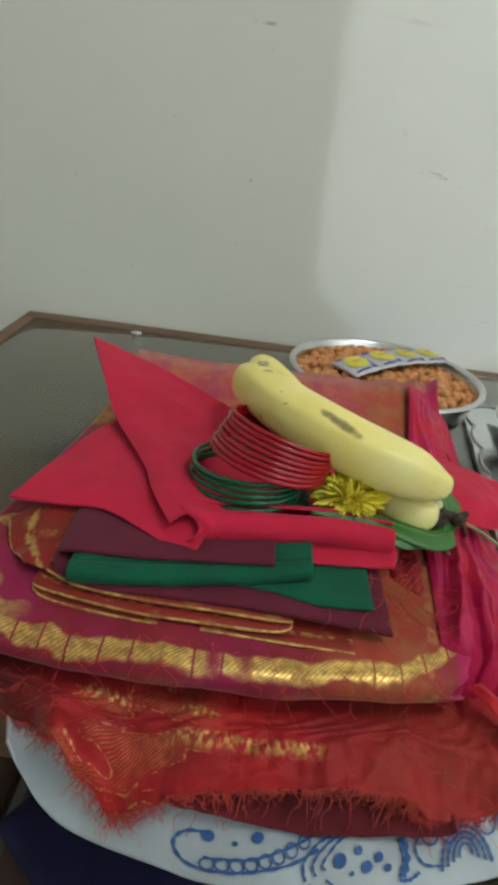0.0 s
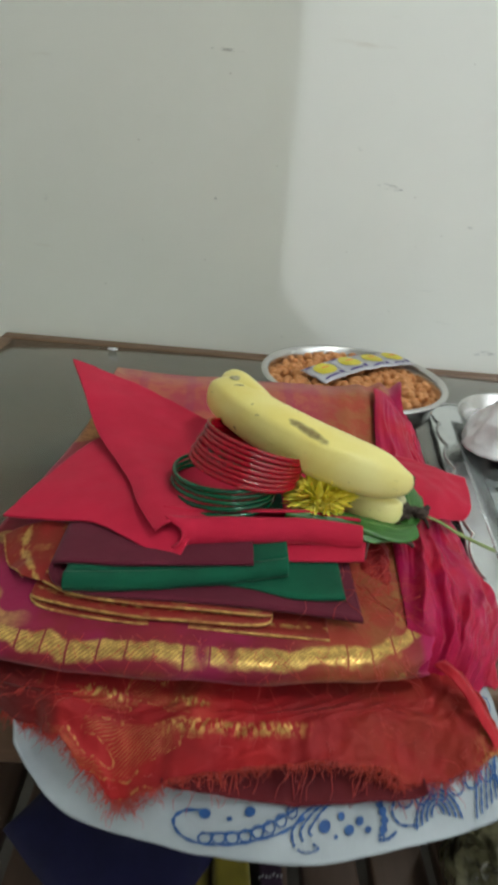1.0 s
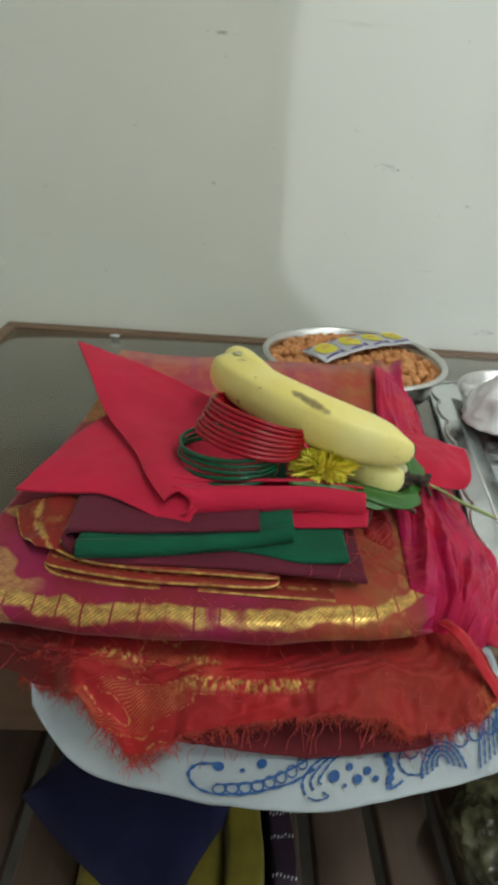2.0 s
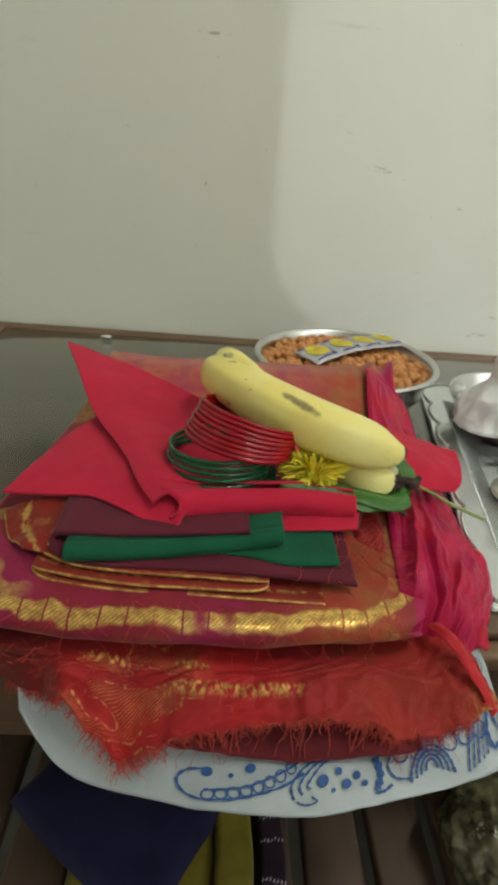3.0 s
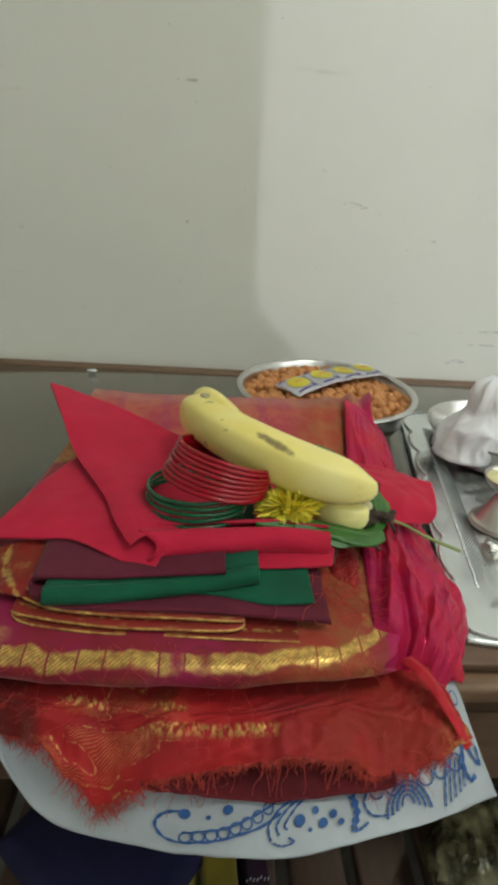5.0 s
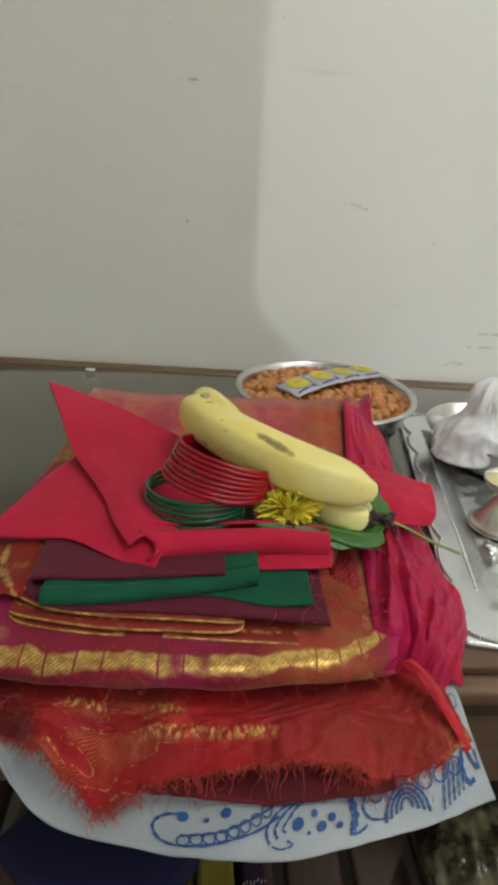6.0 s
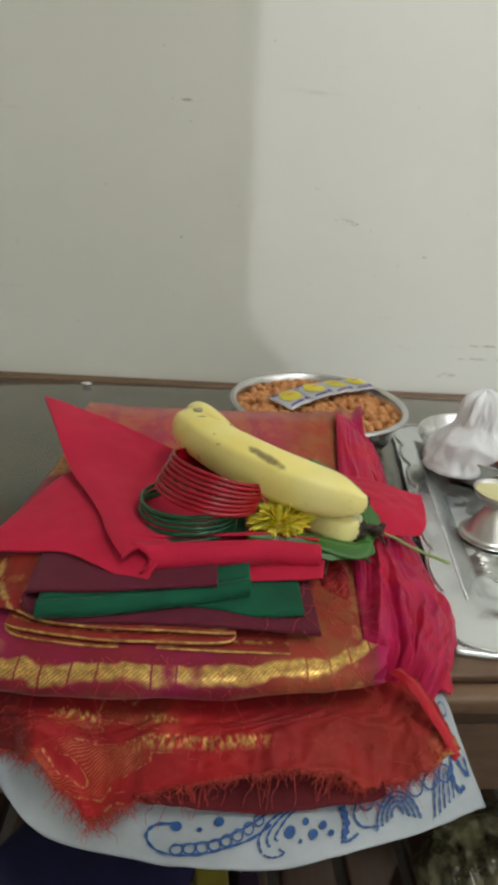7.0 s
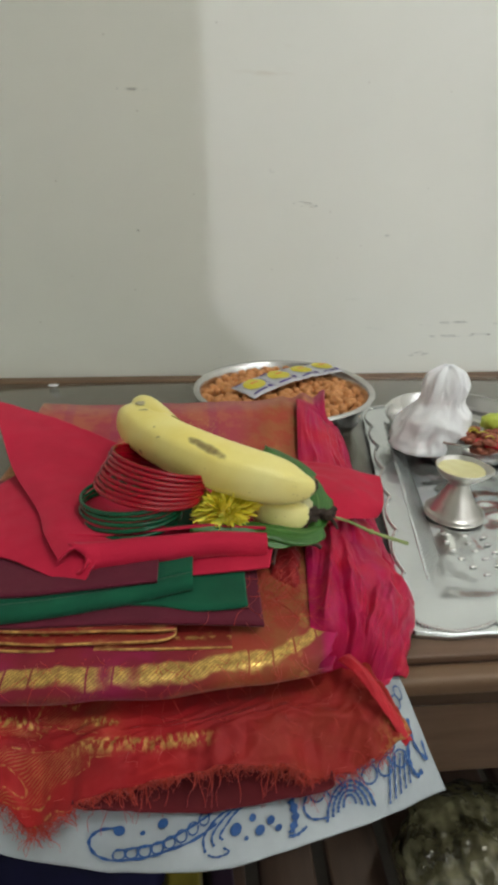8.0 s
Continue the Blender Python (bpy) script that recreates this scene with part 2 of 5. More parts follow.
def stain(name, colour):
    n = Nodes(name, colour, 0.7)
    n.set("Base Color", n.mix(n.noise(120, 3), colour, (0.62, 0.55, 0.42)))
    n.set("Alpha", n.math("MULTIPLY", n.step(n.noise(130, 3, 0.6, n.mapped((0.5, 1, 1.4))), 0.42, 0.72), 0.45))
    return n.m


def wood(name, a, b, rough, axis="X", scale=1.0):
    n = Nodes(name, a, rough)
    stretch = (0.12, 1, 1) if axis == "X" else (1, 0.12, 1)
    v = n.mapped(tuple(scale * k for k in stretch))
    grain = n.noise(60, 5, 0.65, v)
    base = n.mix(n.ramp(grain, 0.3, 0.75), a, b)
    base = n.mix(n.math("MULTIPLY", n.step(n.noise(6, 2), 0.45, 0.7), 0.35), base, tuple(0.5 * c for c in a))
    n.set("Base Color", base)
    n.set("Roughness", n.mix(grain, (rough - 0.1,) * 3, (rough + 0.15,) * 3))
    n.bump(grain, 0.15, 0.0008)
    return n.m


def metal(name, colour, rough, scratch=0.1, dents=0.0):
    n = Nodes(name, colour, rough, 1.0)
    n.set("Roughness", n.mix(n.noise(60, 4), (rough,) * 3, (rough + scratch,) * 3))
    n.set("Base Color", n.mix(n.step(n.noise(18, 3), 0.4, 0.8), colour, tuple(0.8 * c for c in colour)))
    if dents:
        n.bump(n.voronoi(70), dents, 0.002)
    n.bump(n.noise(25, 2), 0.06, 0.002)
    return n.m


def lacquer(name, colour):
    n = Nodes(name, colour, 0.10, 0.0)
    n.set("Coat Weight", 0.15)
    n.set("Coat Roughness", 0.05)
    n.set("Specular IOR Level", 0.4)
    n.set("Base Color", n.mix(n.noise(300, 1), colour, tuple(0.5 * c for c in colour)))
    return n.m


def banana_skin():
    n = Nodes("banana_skin", (0.75, 0.58, 0.16), 0.36)
    base = n.mix(n.ramp(n.noise(22, 4), 0.3, 0.7), (0.92, 0.83, 0.30), (0.84, 0.68, 0.16))
    base = n.mix(n.math("MULTIPLY", n.step(n.noise(9, 3), 0.45, 0.7), 0.5), base, (0.90, 0.86, 0.42))
    # short dark nicks that lie along the fruit, and fine specks
    along_v = n.mapped((0.55, 1.5, 1.5), turn=(0, 0, 0.66))
    streak = n.step(n.noise(105, 2, 0.5, along_v), 0.68, 0.72)
    base = n.mix(n.math("MULTIPLY", streak, 0.8), base, (0.13, 0.075, 0.03))
    fleck = n.math("SUBTRACT", 1.0, n.step(n.voronoi(130), 0.05, 0.12))
    base = n.mix(n.math("MULTIPLY", fleck, n.math("MULTIPLY", n.step(n.noise(40, 1), 0.5, 0.6), 0.7)), base, (0.16, 0.09, 0.03))
    # one long brown bruise along the upper side
    x, y, z = n.axes()
    dx, dy = n.math("SUBTRACT", x, 0.0872), n.math("SUBTRACT", y, 0.3398)
    along = n.math("SUBTRACT", n.math("MULTIPLY", dx, 0.80), n.math("MULTIPLY", dy, 0.60))
    across = n.math("ADD", n.math("MULTIPLY", dx, 0.60), n.math("MULTIPLY", dy, 0.80))
    r = n.math("ADD", n.math("POWER", n.math("ABSOLUTE", n.math("DIVIDE", along, 0.0125)), 2.0), n.math("POWER", n.math("ABSOLUTE", n.math("DIVIDE", across, 0.0030)), 2.0))
    r = n.math("ADD", r, n.math("MULTIPLY", n.math("SUBTRACT", n.noise(190, 3), 0.5), 2.2))
    bruise = n.math("MULTIPLY", n.math("SUBTRACT", 1.0, n.step(r, 0.1, 1.7)), n.step(z, 0.090, 0.096))
    base = n.mix(n.math("MULTIPLY", bruise, 0.85), base, (0.15, 0.085, 0.03))
    n.set("Base Color", base)
    n.bump(n.noise(60, 3), 0.15, 0.001)
    n.bump(n.noise(220, 2), 0.1, 0.0004)
    return n.m


def simple(name, a, b, rough=0.6, scale=80, bump=0.2, metal_amount=0.0):
    n = Nodes(name, a, rough, metal_amount)
    f = n.noise(scale, 4)
    n.set("Base Color", n.mix(n.ramp(f, 0.3, 0.7), a, b))
    n.bump(f, bump, 0.0015)
    return n.m


def leaf_mat():
    n = Nodes("betel_leaf", (0.05, 0.14, 0.02), 0.38)
    u, s, _ = n.axes("UV")
    vein = n.math("MAXIMUM", n.math("SUBTRACT", 1.0, n.step(n.math("ABSOLUTE", s), 0.02, 0.05)), n.math("MULTIPLY", n.step(n.wave(3.0, "DIAGONAL", 1.0, n.mapped((1, 1, 1), "UV")), 0.9, 1.0), 0.4))
    base = n.mix(n.noise(40, 3), (0.018, 0.10, 0.010), (0.045, 0.17, 0.018))
    n.set("Base Color", n.mix(n.math("MULTIPLY", vein, 0.6), base, (0.16, 0.28, 0.08)))
    n.bump(vein, 0.3, 0.001)
    return n.m


def glass(name, tint, rough=0.02):
    n = Nodes(name, tint, rough)
    n.set("Transmission Weight", 1.0)
    n.set("IOR", 1.5)
    n.set("Roughness", n.mix(n.noise(14, 4), (rough,) * 3, (rough + 0.09,) * 3))
    return n.m


MAT_WALL = wall_paint()
MAT_CEIL = simple("ceiling_white", (0.78, 0.78, 0.75), (0.74, 0.74, 0.7), 0.8, 12)
MAT_FLOOR = simple("floor_tile", (0.16, 0.14, 0.12), (0.11, 0.10, 0.085), 0.35, 20)
MAT_WOOD = wood("dark_table_wood", (0.085, 0.045, 0.025), (0.05, 0.027, 0.016), 0.45)
MAT_RIM = wood("brown_rim_wood", (0.20, 0.115, 0.06), (0.12, 0.065, 0.035), 0.5)
MAT_APRON = wood("brown_apron_wood", (0.17, 0.095, 0.055), (0.10, 0.055, 0.032), 0.5)
MAT_SLAT = wood("dark_brown_slat", (0.105, 0.062, 0.040), (0.06, 0.036, 0.024), 0.5, "Y")
MAT_GLASS = glass("table_glass", (0.84, 0.95, 0.90))
MAT_STEEL = metal("stainless_steel", (0.68, 0.67, 0.65), 0.18)
MAT_SILVER = metal("embossed_silver", (0.70, 0.73, 0.73), 0.13, 0.16, 0.16)
MAT_LAMP = metal("lamp_silver", (0.66, 0.64, 0.60), 0.24, 0.15)
MAT_BAG = simple("white_bag_cloth", (0.43, 0.475, 0.50), (0.34, 0.375, 0.40), 0.55, 35, 0.3)
MAT_INK = simple("blue_print", (0.012, 0.06, 0.22), (0.02, 0.10, 0.30), 0.6, 160, 0.05)
MAT_BANANA = banana_skin()
MAT_BLACK = simple("blackened_stem", (0.03, 0.018, 0.012), (0.07, 0.045, 0.03), 0.8, 150, 0.6)
MAT_TWIG = simple("dry_twig", (0.14, 0.07, 0.05), (0.08, 0.04, 0.03), 0.7, 180, 0.5)
MAT_PITH = simple("pale_cut_end", (0.70, 0.68, 0.40), (0.6, 0.55, 0.3), 0.6, 150)
MAT_CUT = simple("dry_cut_end", (0.55, 0.50, 0.30), (0.34, 0.28, 0.16), 0.7, 220)
MAT_PETAL = simple("yellow_petals", (0.98, 0.86, 0.11), (0.97, 0.78, 0.06), 0.6, 90)
MAT_PETAL.node_tree.nodes["Principled BSDF"].inputs["Subsurface Weight"].default_value = 0.5
MAT_PETAL.node_tree.nodes["Principled BSDF"].inputs["Subsurface Radius"].default_value = (0.004, 0.003, 0.0005)
MAT_LEAF = leaf_mat()
MAT_STALK = simple("green_stalk", (0.28, 0.36, 0.12), (0.2, 0.28, 0.08), 0.5, 120)
MAT_GREENB = lacquer("green_lacquer", (0.002, 0.115, 0.046))
MAT_REDB = lacquer("red_lacquer", (0.42, 0.002, 0.014))
MAT_CHICK = simple("roasted_chickpea", (0.66, 0.31, 0.11), (0.52, 0.20, 0.06), 0.6, 130, 0.5)
MAT_FOIL = simple("silver_foil", (0.62, 0.62, 0.66), (0.5, 0.5, 0.55), 0.32, 60, 0.4, 0.35)
MAT_YELLOW = simple("yellow_print", (0.70, 0.62, 0.04), (0.6, 0.5, 0.03), 0.4, 60, 0.1)
MAT_LIME = simple("lime_peel", (0.55, 0.60, 0.08), (0.40, 0.50, 0.05), 0.4, 90, 0.2)
MAT_PURPLE = simple("violet_print", (0.10, 0.06, 0.28), (0.07, 0.04, 0.2), 0.4, 60, 0.1)
MAT_ORANGE = simple("orange_print", (0.75, 0.25, 0.02), (0.7, 0.2, 0.02), 0.4, 60, 0.1)
MAT_WHITE = fabric("white_muslin", (0.90, 0.91, 0.93), (0.86, 0.87, 0.89), 0.85, 0.2)
MAT_GHEE = simple("pale_ghee", (0.75, 0.70, 0.36), (0.68, 0.62, 0.3), 0.35, 60, 0.2)
MAT_RUST = simple("rust_garland", (0.22, 0.05, 0.03), (0.40, 0.12, 0.05), 0.6, 140, 0.6)
MAT_PLUM = fabric("plum_cotton", (0.03, 0.015, 0.03), (0.02, 0.01, 0.022), 0.8, 0.1)


def crinkled_plastic():
    n = Nodes("crinkled_plastic", (0.15, 0.14, 0.08), 0.14)
    n.set("Base Color", n.mix(n.ramp(n.noise(45, 4), 0.35, 0.68), (0.045, 0.040, 0.020), (0.26, 0.24, 0.13)))
    n.set("Transmission Weight", 0.2)
    n.set("Coat Weight", 1.0)
    n.set("Coat Roughness", 0.06)
    n.bump(n.wave(26, "X", 7.0, None, 3.0), 0.6, 0.004)
    n.bump(n.voronoi(95), 0.7, 0.004)
    n.bump(n.noise(70, 4), 0.7, 0.004)
    return n.m


MAT_CLEAR = crinkled_plastic()
MAT_SMUDGE = stain("brown_scuff", (0.52, 0.38, 0.24))
MAT_SMUDGE_DARK = stain("grey_scuff", (0.42, 0.36, 0.28))


# ---- geometry helpers ----
def part(name, bm, material, parent=None, label="", smooth=True):
    me = bpy.data.meshes.new(name)
    bm.to_mesh(me)
    bm.free()
    me.materials.append(material)
    if smooth:
        me.polygons.foreach_set("use_smooth", [True] * len(me.polygons))
    ob = new(name, me)
    ob.parent = parent
    if label:
        ob["label"] = label
    return ob


def thing(name, label, category, at=(0, 0, 0), group="", kind=""):
    """An Empty at the thing's base; its parts are given in world metres and moved under it."""
    ob = new(name)
    ob.empty_display_size = 0.02
    ob.location = at
    return tagged(ob, label, category, group, kind)


def settle(root):
    """Keeps parts that were built in world metres in place under a moved Empty."""
    for o in root.children:
        o.location = Vector(o.location) - Vector(root.location)


def box(bm, lo, hi):
    r = bmesh.ops.create_cube(bm, size=1)
    for v in r["verts"]:
        v.co = Vector([lo[i] + (v.co[i] + 0.5) * (hi[i] - lo[i]) for i in range(3)])
    return r["verts"]


def bevelled(lo, hi, r=0.003, segments=2):
    bm = bmesh.new()
    box(bm, lo, hi)
    bmesh.ops.bevel(bm, geom=bm.edges[:], offset=r, segments=segments, affect="EDGES", profile=0.6)
    return bm


def grid(fn, nu, nv, closed_u=False, closed_v=False, scale=None):
    """A surface fn(u, v), u and v from 0 to 1; scale(u, v) gives the UV in metres."""
    bm = bmesh.new()
    lay = bm.loops.layers.uv.new("UVMap")
    cu, cv = (nu if closed_u else nu + 1), (nv if closed_v else nv + 1)
    vs = [[bm.verts.new(fn(i / nu, j / nv)) for j in range(cv)] for i in range(cu)]
    for i in range(nu):
        for j in range(nv):
            ks = ((i, j), (i + 1, j), (i + 1, j + 1), (i, j + 1))
            f = bm.faces.new([vs[a % cu][b % cv] for a, b in ks])
            for loop, (a, b) in zip(f.loops, ks):
                loop[lay].uv = scale(a / nu, b / nv) if scale else (a / nu, b / nv)
    return bm


def curve(points, t):
    """A smooth line through a few points, t from 0 to 1."""
    pts = [Vector(p) for p in points]
    n = len(pts) - 1
    x = min(max(t, 0.0), 1.0) * n
    i = min(int(x), n - 1)
    f = x - i
    p0, p1, p2, p3 = pts[max(i - 1, 0)], pts[i], pts[i + 1], pts[min(i + 2, n)]
    return 0.5 * (2 * p1 + (p2 - p0) * f + (2 * p0 - 5 * p1 + 4 * p2 - p3) * f * f + (3 * p1 - p0 - 3 * p2 + p3) * f ** 3)


def sheet(rows, wrinkle=0.0015, freq=25, seed=0):
    """A cloth surface through a small net of points; u along each row, v from row to row."""
    def fn(u, v):
        p = curve([curve(r, u) for r in rows], v)
        q = Vector((p.x * freq, p.y * freq, seed * 7.3))
        return p + Vector((0, 0.3, 1)) * wrinkle * noise.noise(q) + Vector((0, 0, 0.4 * wrinkle)) * noise.noise(q * 3.1)
    return fn


def thick(ob, t, offset=0.0, sub=0):
    m = ob.modifiers.new("thickness", "SOLIDIFY")
    m.thickness, m.offset = t, offset
    if sub:
        s = ob.modifiers.new("smooth", "SUBSURF")
        s.levels = s.render_levels = sub
    return ob


def tube(bm, points, radius, steps=12, sides=6, taper=1.0, radii=None):
    """A round bar along a smooth line."""
    rings = []
    for i in range(steps + 1):
        t = i / steps
        p = curve(points, t)
        d = (curve(points, min(t + 0.02, 1)) - curve(points, max(t - 0.02, 0))).normalized()
        a = d.orthogonal().normalized() if not rings else (prev - d * prev.dot(d)).normalized()
        prev = a
        b = d.cross(a)
        r = radius * (1 + (taper - 1) * t) if radii is None else curve([(k, 0, 0) for k in radii], t).x
        rings.append([bm.verts.new(p + r * (math.cos(2 * math.pi * k / sides) * a + math.sin(2 * math.pi * k / sides) * b)) for k in range(sides)])
    for i in range(steps):
        for k in range(sides):
            bm.faces.new([rings[i][k], rings[i][(k + 1) % sides], rings[i + 1][(k + 1) % sides], rings[i + 1][k]])
    bm.faces.new(rings[0][::-1])
    bm.faces.new(rings[-1])
    return bm


def lathe(profile, sides=48, at=(0, 0, 0), ripple=None):
    def fn(u, v):
        p = profile_at(profile, v)
        r = p[0] * (1 + (ripple(u, v) if ripple else 0))
        a = 2 * math.pi * u
        return Vector(at) + Vector((r * math.cos(a), r * math.sin(a), p[1]))
    return grid(fn, sides, 6 * (len(profile) - 1), closed_u=True)


def profile_at(profile, v):
    p = curve([(a, 0, b) for a, b in profile], v)
    return max(p.x, 0.0001), p.z


def ball(bm, at, r, sub=2, squash=(1, 1, 1), lump=0.0, seed=0, freq=3.0):
    made = bmesh.ops.create_icosphere(bm, subdivisions=sub, radius=1)["verts"]
    for v in made:
        k = 1 + lump * noise.noise(v.co * freq + Vector((seed * 3.7, seed, 0)))
        v.co = Vector(at) + Vector([v.co[i] * squash[i] * r * k for i in range(3)])
    return made


# ---- room ----
WALL_Y, FLOOR_Z, CEIL_Z = 0.81, -0.46, 2.35


def wall_box(name, lo, hi, mat=MAT_WALL):
    bm = bmesh.new()
    box(bm, lo, hi)
    return tagged(part(name, bm, mat, smooth=False), "ivory painted plaster wall", "wall", kind="structure")


tagged(wall_box("wall_north", (-1.9, WALL_Y, FLOOR_Z), (3.1, WALL_Y + 0.12, CEIL_Z)), "ivory painted wall with brown scuffs behind the table")
wall_box("wall_west", (-2.02, -2.5, FLOOR_Z), (-1.9, WALL_Y + 0.12, CEIL_Z))
wall_box("wall_east", (3.1, -2.5, FLOOR_Z), (3.22, WALL_Y + 0.12, CEIL_Z))
wall_box("wall_hall", (-2.02, -2.62, FLOOR_Z), (3.22, -2.5, CEIL_Z))
tagged(wall_box("floor", (-2.02, -2.62, FLOOR_Z - 0.1), (3.22, WALL_Y + 0.12, FLOOR_Z), MAT_FLOOR), "dark brown stone floor", "floor")
tagged(wall_box("ceiling", (-2.02, -2.62, CEIL_Z), (3.22, WALL_Y + 0.12, CEIL_Z + 0.1), MAT_CEIL), "white painted ceiling", "ceiling")


def add_shade_blocker():
    """Added unseen blocker with a sloping ledge; its upright edge shades part of the wall."""
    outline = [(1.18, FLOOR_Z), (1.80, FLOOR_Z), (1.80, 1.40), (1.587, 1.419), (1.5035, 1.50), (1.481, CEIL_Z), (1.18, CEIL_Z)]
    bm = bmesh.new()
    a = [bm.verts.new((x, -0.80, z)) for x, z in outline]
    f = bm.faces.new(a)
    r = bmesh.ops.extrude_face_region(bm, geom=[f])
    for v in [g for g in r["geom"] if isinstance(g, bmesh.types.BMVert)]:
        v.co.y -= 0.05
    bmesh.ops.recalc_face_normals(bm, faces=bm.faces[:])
    tagged(part("wall_pier", bm, MAT_WALL, smooth=False), "unseen ivory blocker added to shade part of the wall", "wall", kind="structure")


add_shade_blocker()

# ---- table ----
TX0, TX1, TY0 = -0.265, 0.86, 0.262


def build_table():
    t = thing("coffee_table", "dark wooden coffee table with a glass sheet on top", "table", (0.3, 0.53, FLOOR_Z))
    part("tabletop", bevelled((TX0, TY0, -0.030), (TX1, WALL_Y - 0.002, -0.006), 0.003), MAT_WOOD, t)
    part("back_rim", bevelled((TX0, 0.786, -0.0058), (TX1, WALL_Y - 0.0025, 0.001), 0.0015), MAT_RIM, t, "worn brown wooden rim along the wall")
    part("side_rim", bevelled((TX0, TY0 + 0.033, -0.0058), (TX0 + 0.016, 0.7855, 0.001), 0.0015), MAT_RIM, t, "worn brown wooden rim")
    part("front_rail", bevelled((TX0, TY0 + 0.0105, -0.0058), (TX1, TY0 + 0.0325, 0.0006), 0.0015), MAT_APRON, t, "bare brown wooden front rail")
    part("front_moulding", bevelled((TX0, TY0 - 0.004, -0.017), (TX1, TY0 + 0.010, -0.004), 0.004, 3), MAT_RIM, t, "lighter rounded wooden edge")
    part("apron", bevelled((TX0 + 0.02, TY0 + 0.004, -0.098), (TX1 - 0.02, TY0 + 0.024, -0.0302), 0.003), MAT_APRON, t)
    part("apron", bevelled((TX0 + 0.02, 0.77, -0.098), (TX1 - 0.02, 0.79, -0.0302), 0.003), MAT_APRON, t)
    for x in (TX0 + 0.012, TX1 - 0.062):
        for y in (TY0 - 0.002 + 0.03, 0.745):
            part("leg", bevelled((x, y, FLOOR_Z), (x + 0.05, y + 0.05, -0.0303), 0.005), MAT_WOOD, t)
    for y in (0.16, 0.70):
        part("shelf_rail", bevelled((TX0 + 0.02, y, -0.245), (TX1 - 0.02, y + 0.04, -0.2205), 0.003), MAT_WOOD, t)
    x = TX0 + 0.02
    while x < TX1 - 0.06:
        part("slat", bevelled((x, 0.12, -0.22), (x + 0.042, 0.78, -0.205), 0.003), MAT_SLAT, t)
        x += 0.052
    pane = part("glass_sheet", bevelled((TX0 + 0.017, TY0 + 0.0330, -0.0055), (TX1 - 0.01, 0.7850, 0.0), 0.001), MAT_GLASS, t, "clear glass sheet")
    pane.visible_shadow = False
    settle(t)


build_table()


def wall_marks():
    """Small scuffs and scratches on the paint."""
    rng = random.Random(5)
    for x, z, w, h, tilt, m in ((0.222, 0.227, 0.026, 0.005, -8, 1), (0.330, 0.190, 0.012, 0.005, 0, 0), (0.246, 0.073, 0.016, 0.003, 14, 1),
                                (0.328, 0.066, 0.03, 0.003, 0, 0), (0.433, 0.073, 0.06, 0.004, 3, 0), (0.52, 0.072, 0.05, 0.004, -2, 0),
                                (0.399, 0.028, 0.03, 0.006, 6, 0), (0.299, 0.107, 0.022, 0.002, 2, 0), (0.112, 0.029, 0.004, 0.006, 0, 1),
                                (-0.155, 0.234, 0.005, 0.005, 0, 1), (-0.201, 0.177, 0.006, 0.006, 0, 1), (0.008, 0.193, 0.004, 0.005, 0, 1),
                                (0.013, 0.349, 0.03, 0.003, 0, 1), (0.178, 0.266, 0.006, 0.005, 0, 1), (0.46, 0.055, 0.09, 0.004, 2, 0)):
        bm = bmesh.new()
        n = 14
        ring = []
        for k in range(n):
            a = 2 * math.pi * k / n
            r = 1 + 0.45 * (rng.random() - 0.5)
            dx, dz = 0.6 * w * r * math.cos(a), 0.6 * h * r * math.sin(a)
            c, s = math.cos(radians(tilt)), math.sin(radians(tilt))
            ring.append(bm.verts.new((x + c * dx - s * dz, WALL_Y - 0.0006, z + s * dx + c * dz)))
        bm.faces.new(ring)
        tagged(part("scuff_mark", bm, MAT_SMUDGE_DARK if m else MAT_SMUDGE), "thin brown scuff on the painted wall", "scuff", kind="structure")


wall_marks()


# ---- white bag ----
BAG_ROWS = (
    ((-0.085, 0.330, 0.002), (0.0, 0.330, 0.002), (0.08, 0.330, 0.002), (0.15, 0.330, 0.002), (0.190, 0.330, 0.002)),
    ((-0.080, 0.272, 0.002), (-0.01, 0.262, 0.003), (0.07, 0.262, 0.003), (0.14, 0.262, 0.003), (0.193, 0.262, 0.003)),
    ((-0.062, 0.248, -0.006), (-0.018, 0.226, -0.014), (0.07, 0.212, -0.009), (0.14, 0.218, -0.011), (0.202, 0.240, -0.016)),
    ((-0.051, 0.222, -0.012), (-0.022, 0.203, -0.035), (0.066, 0.176, -0.018), (0.138, 0.186, -0.019), (0.211, 0.216, -0.037)),
)
bag_at = sheet(BAG_ROWS, 0.002, 30, 3)


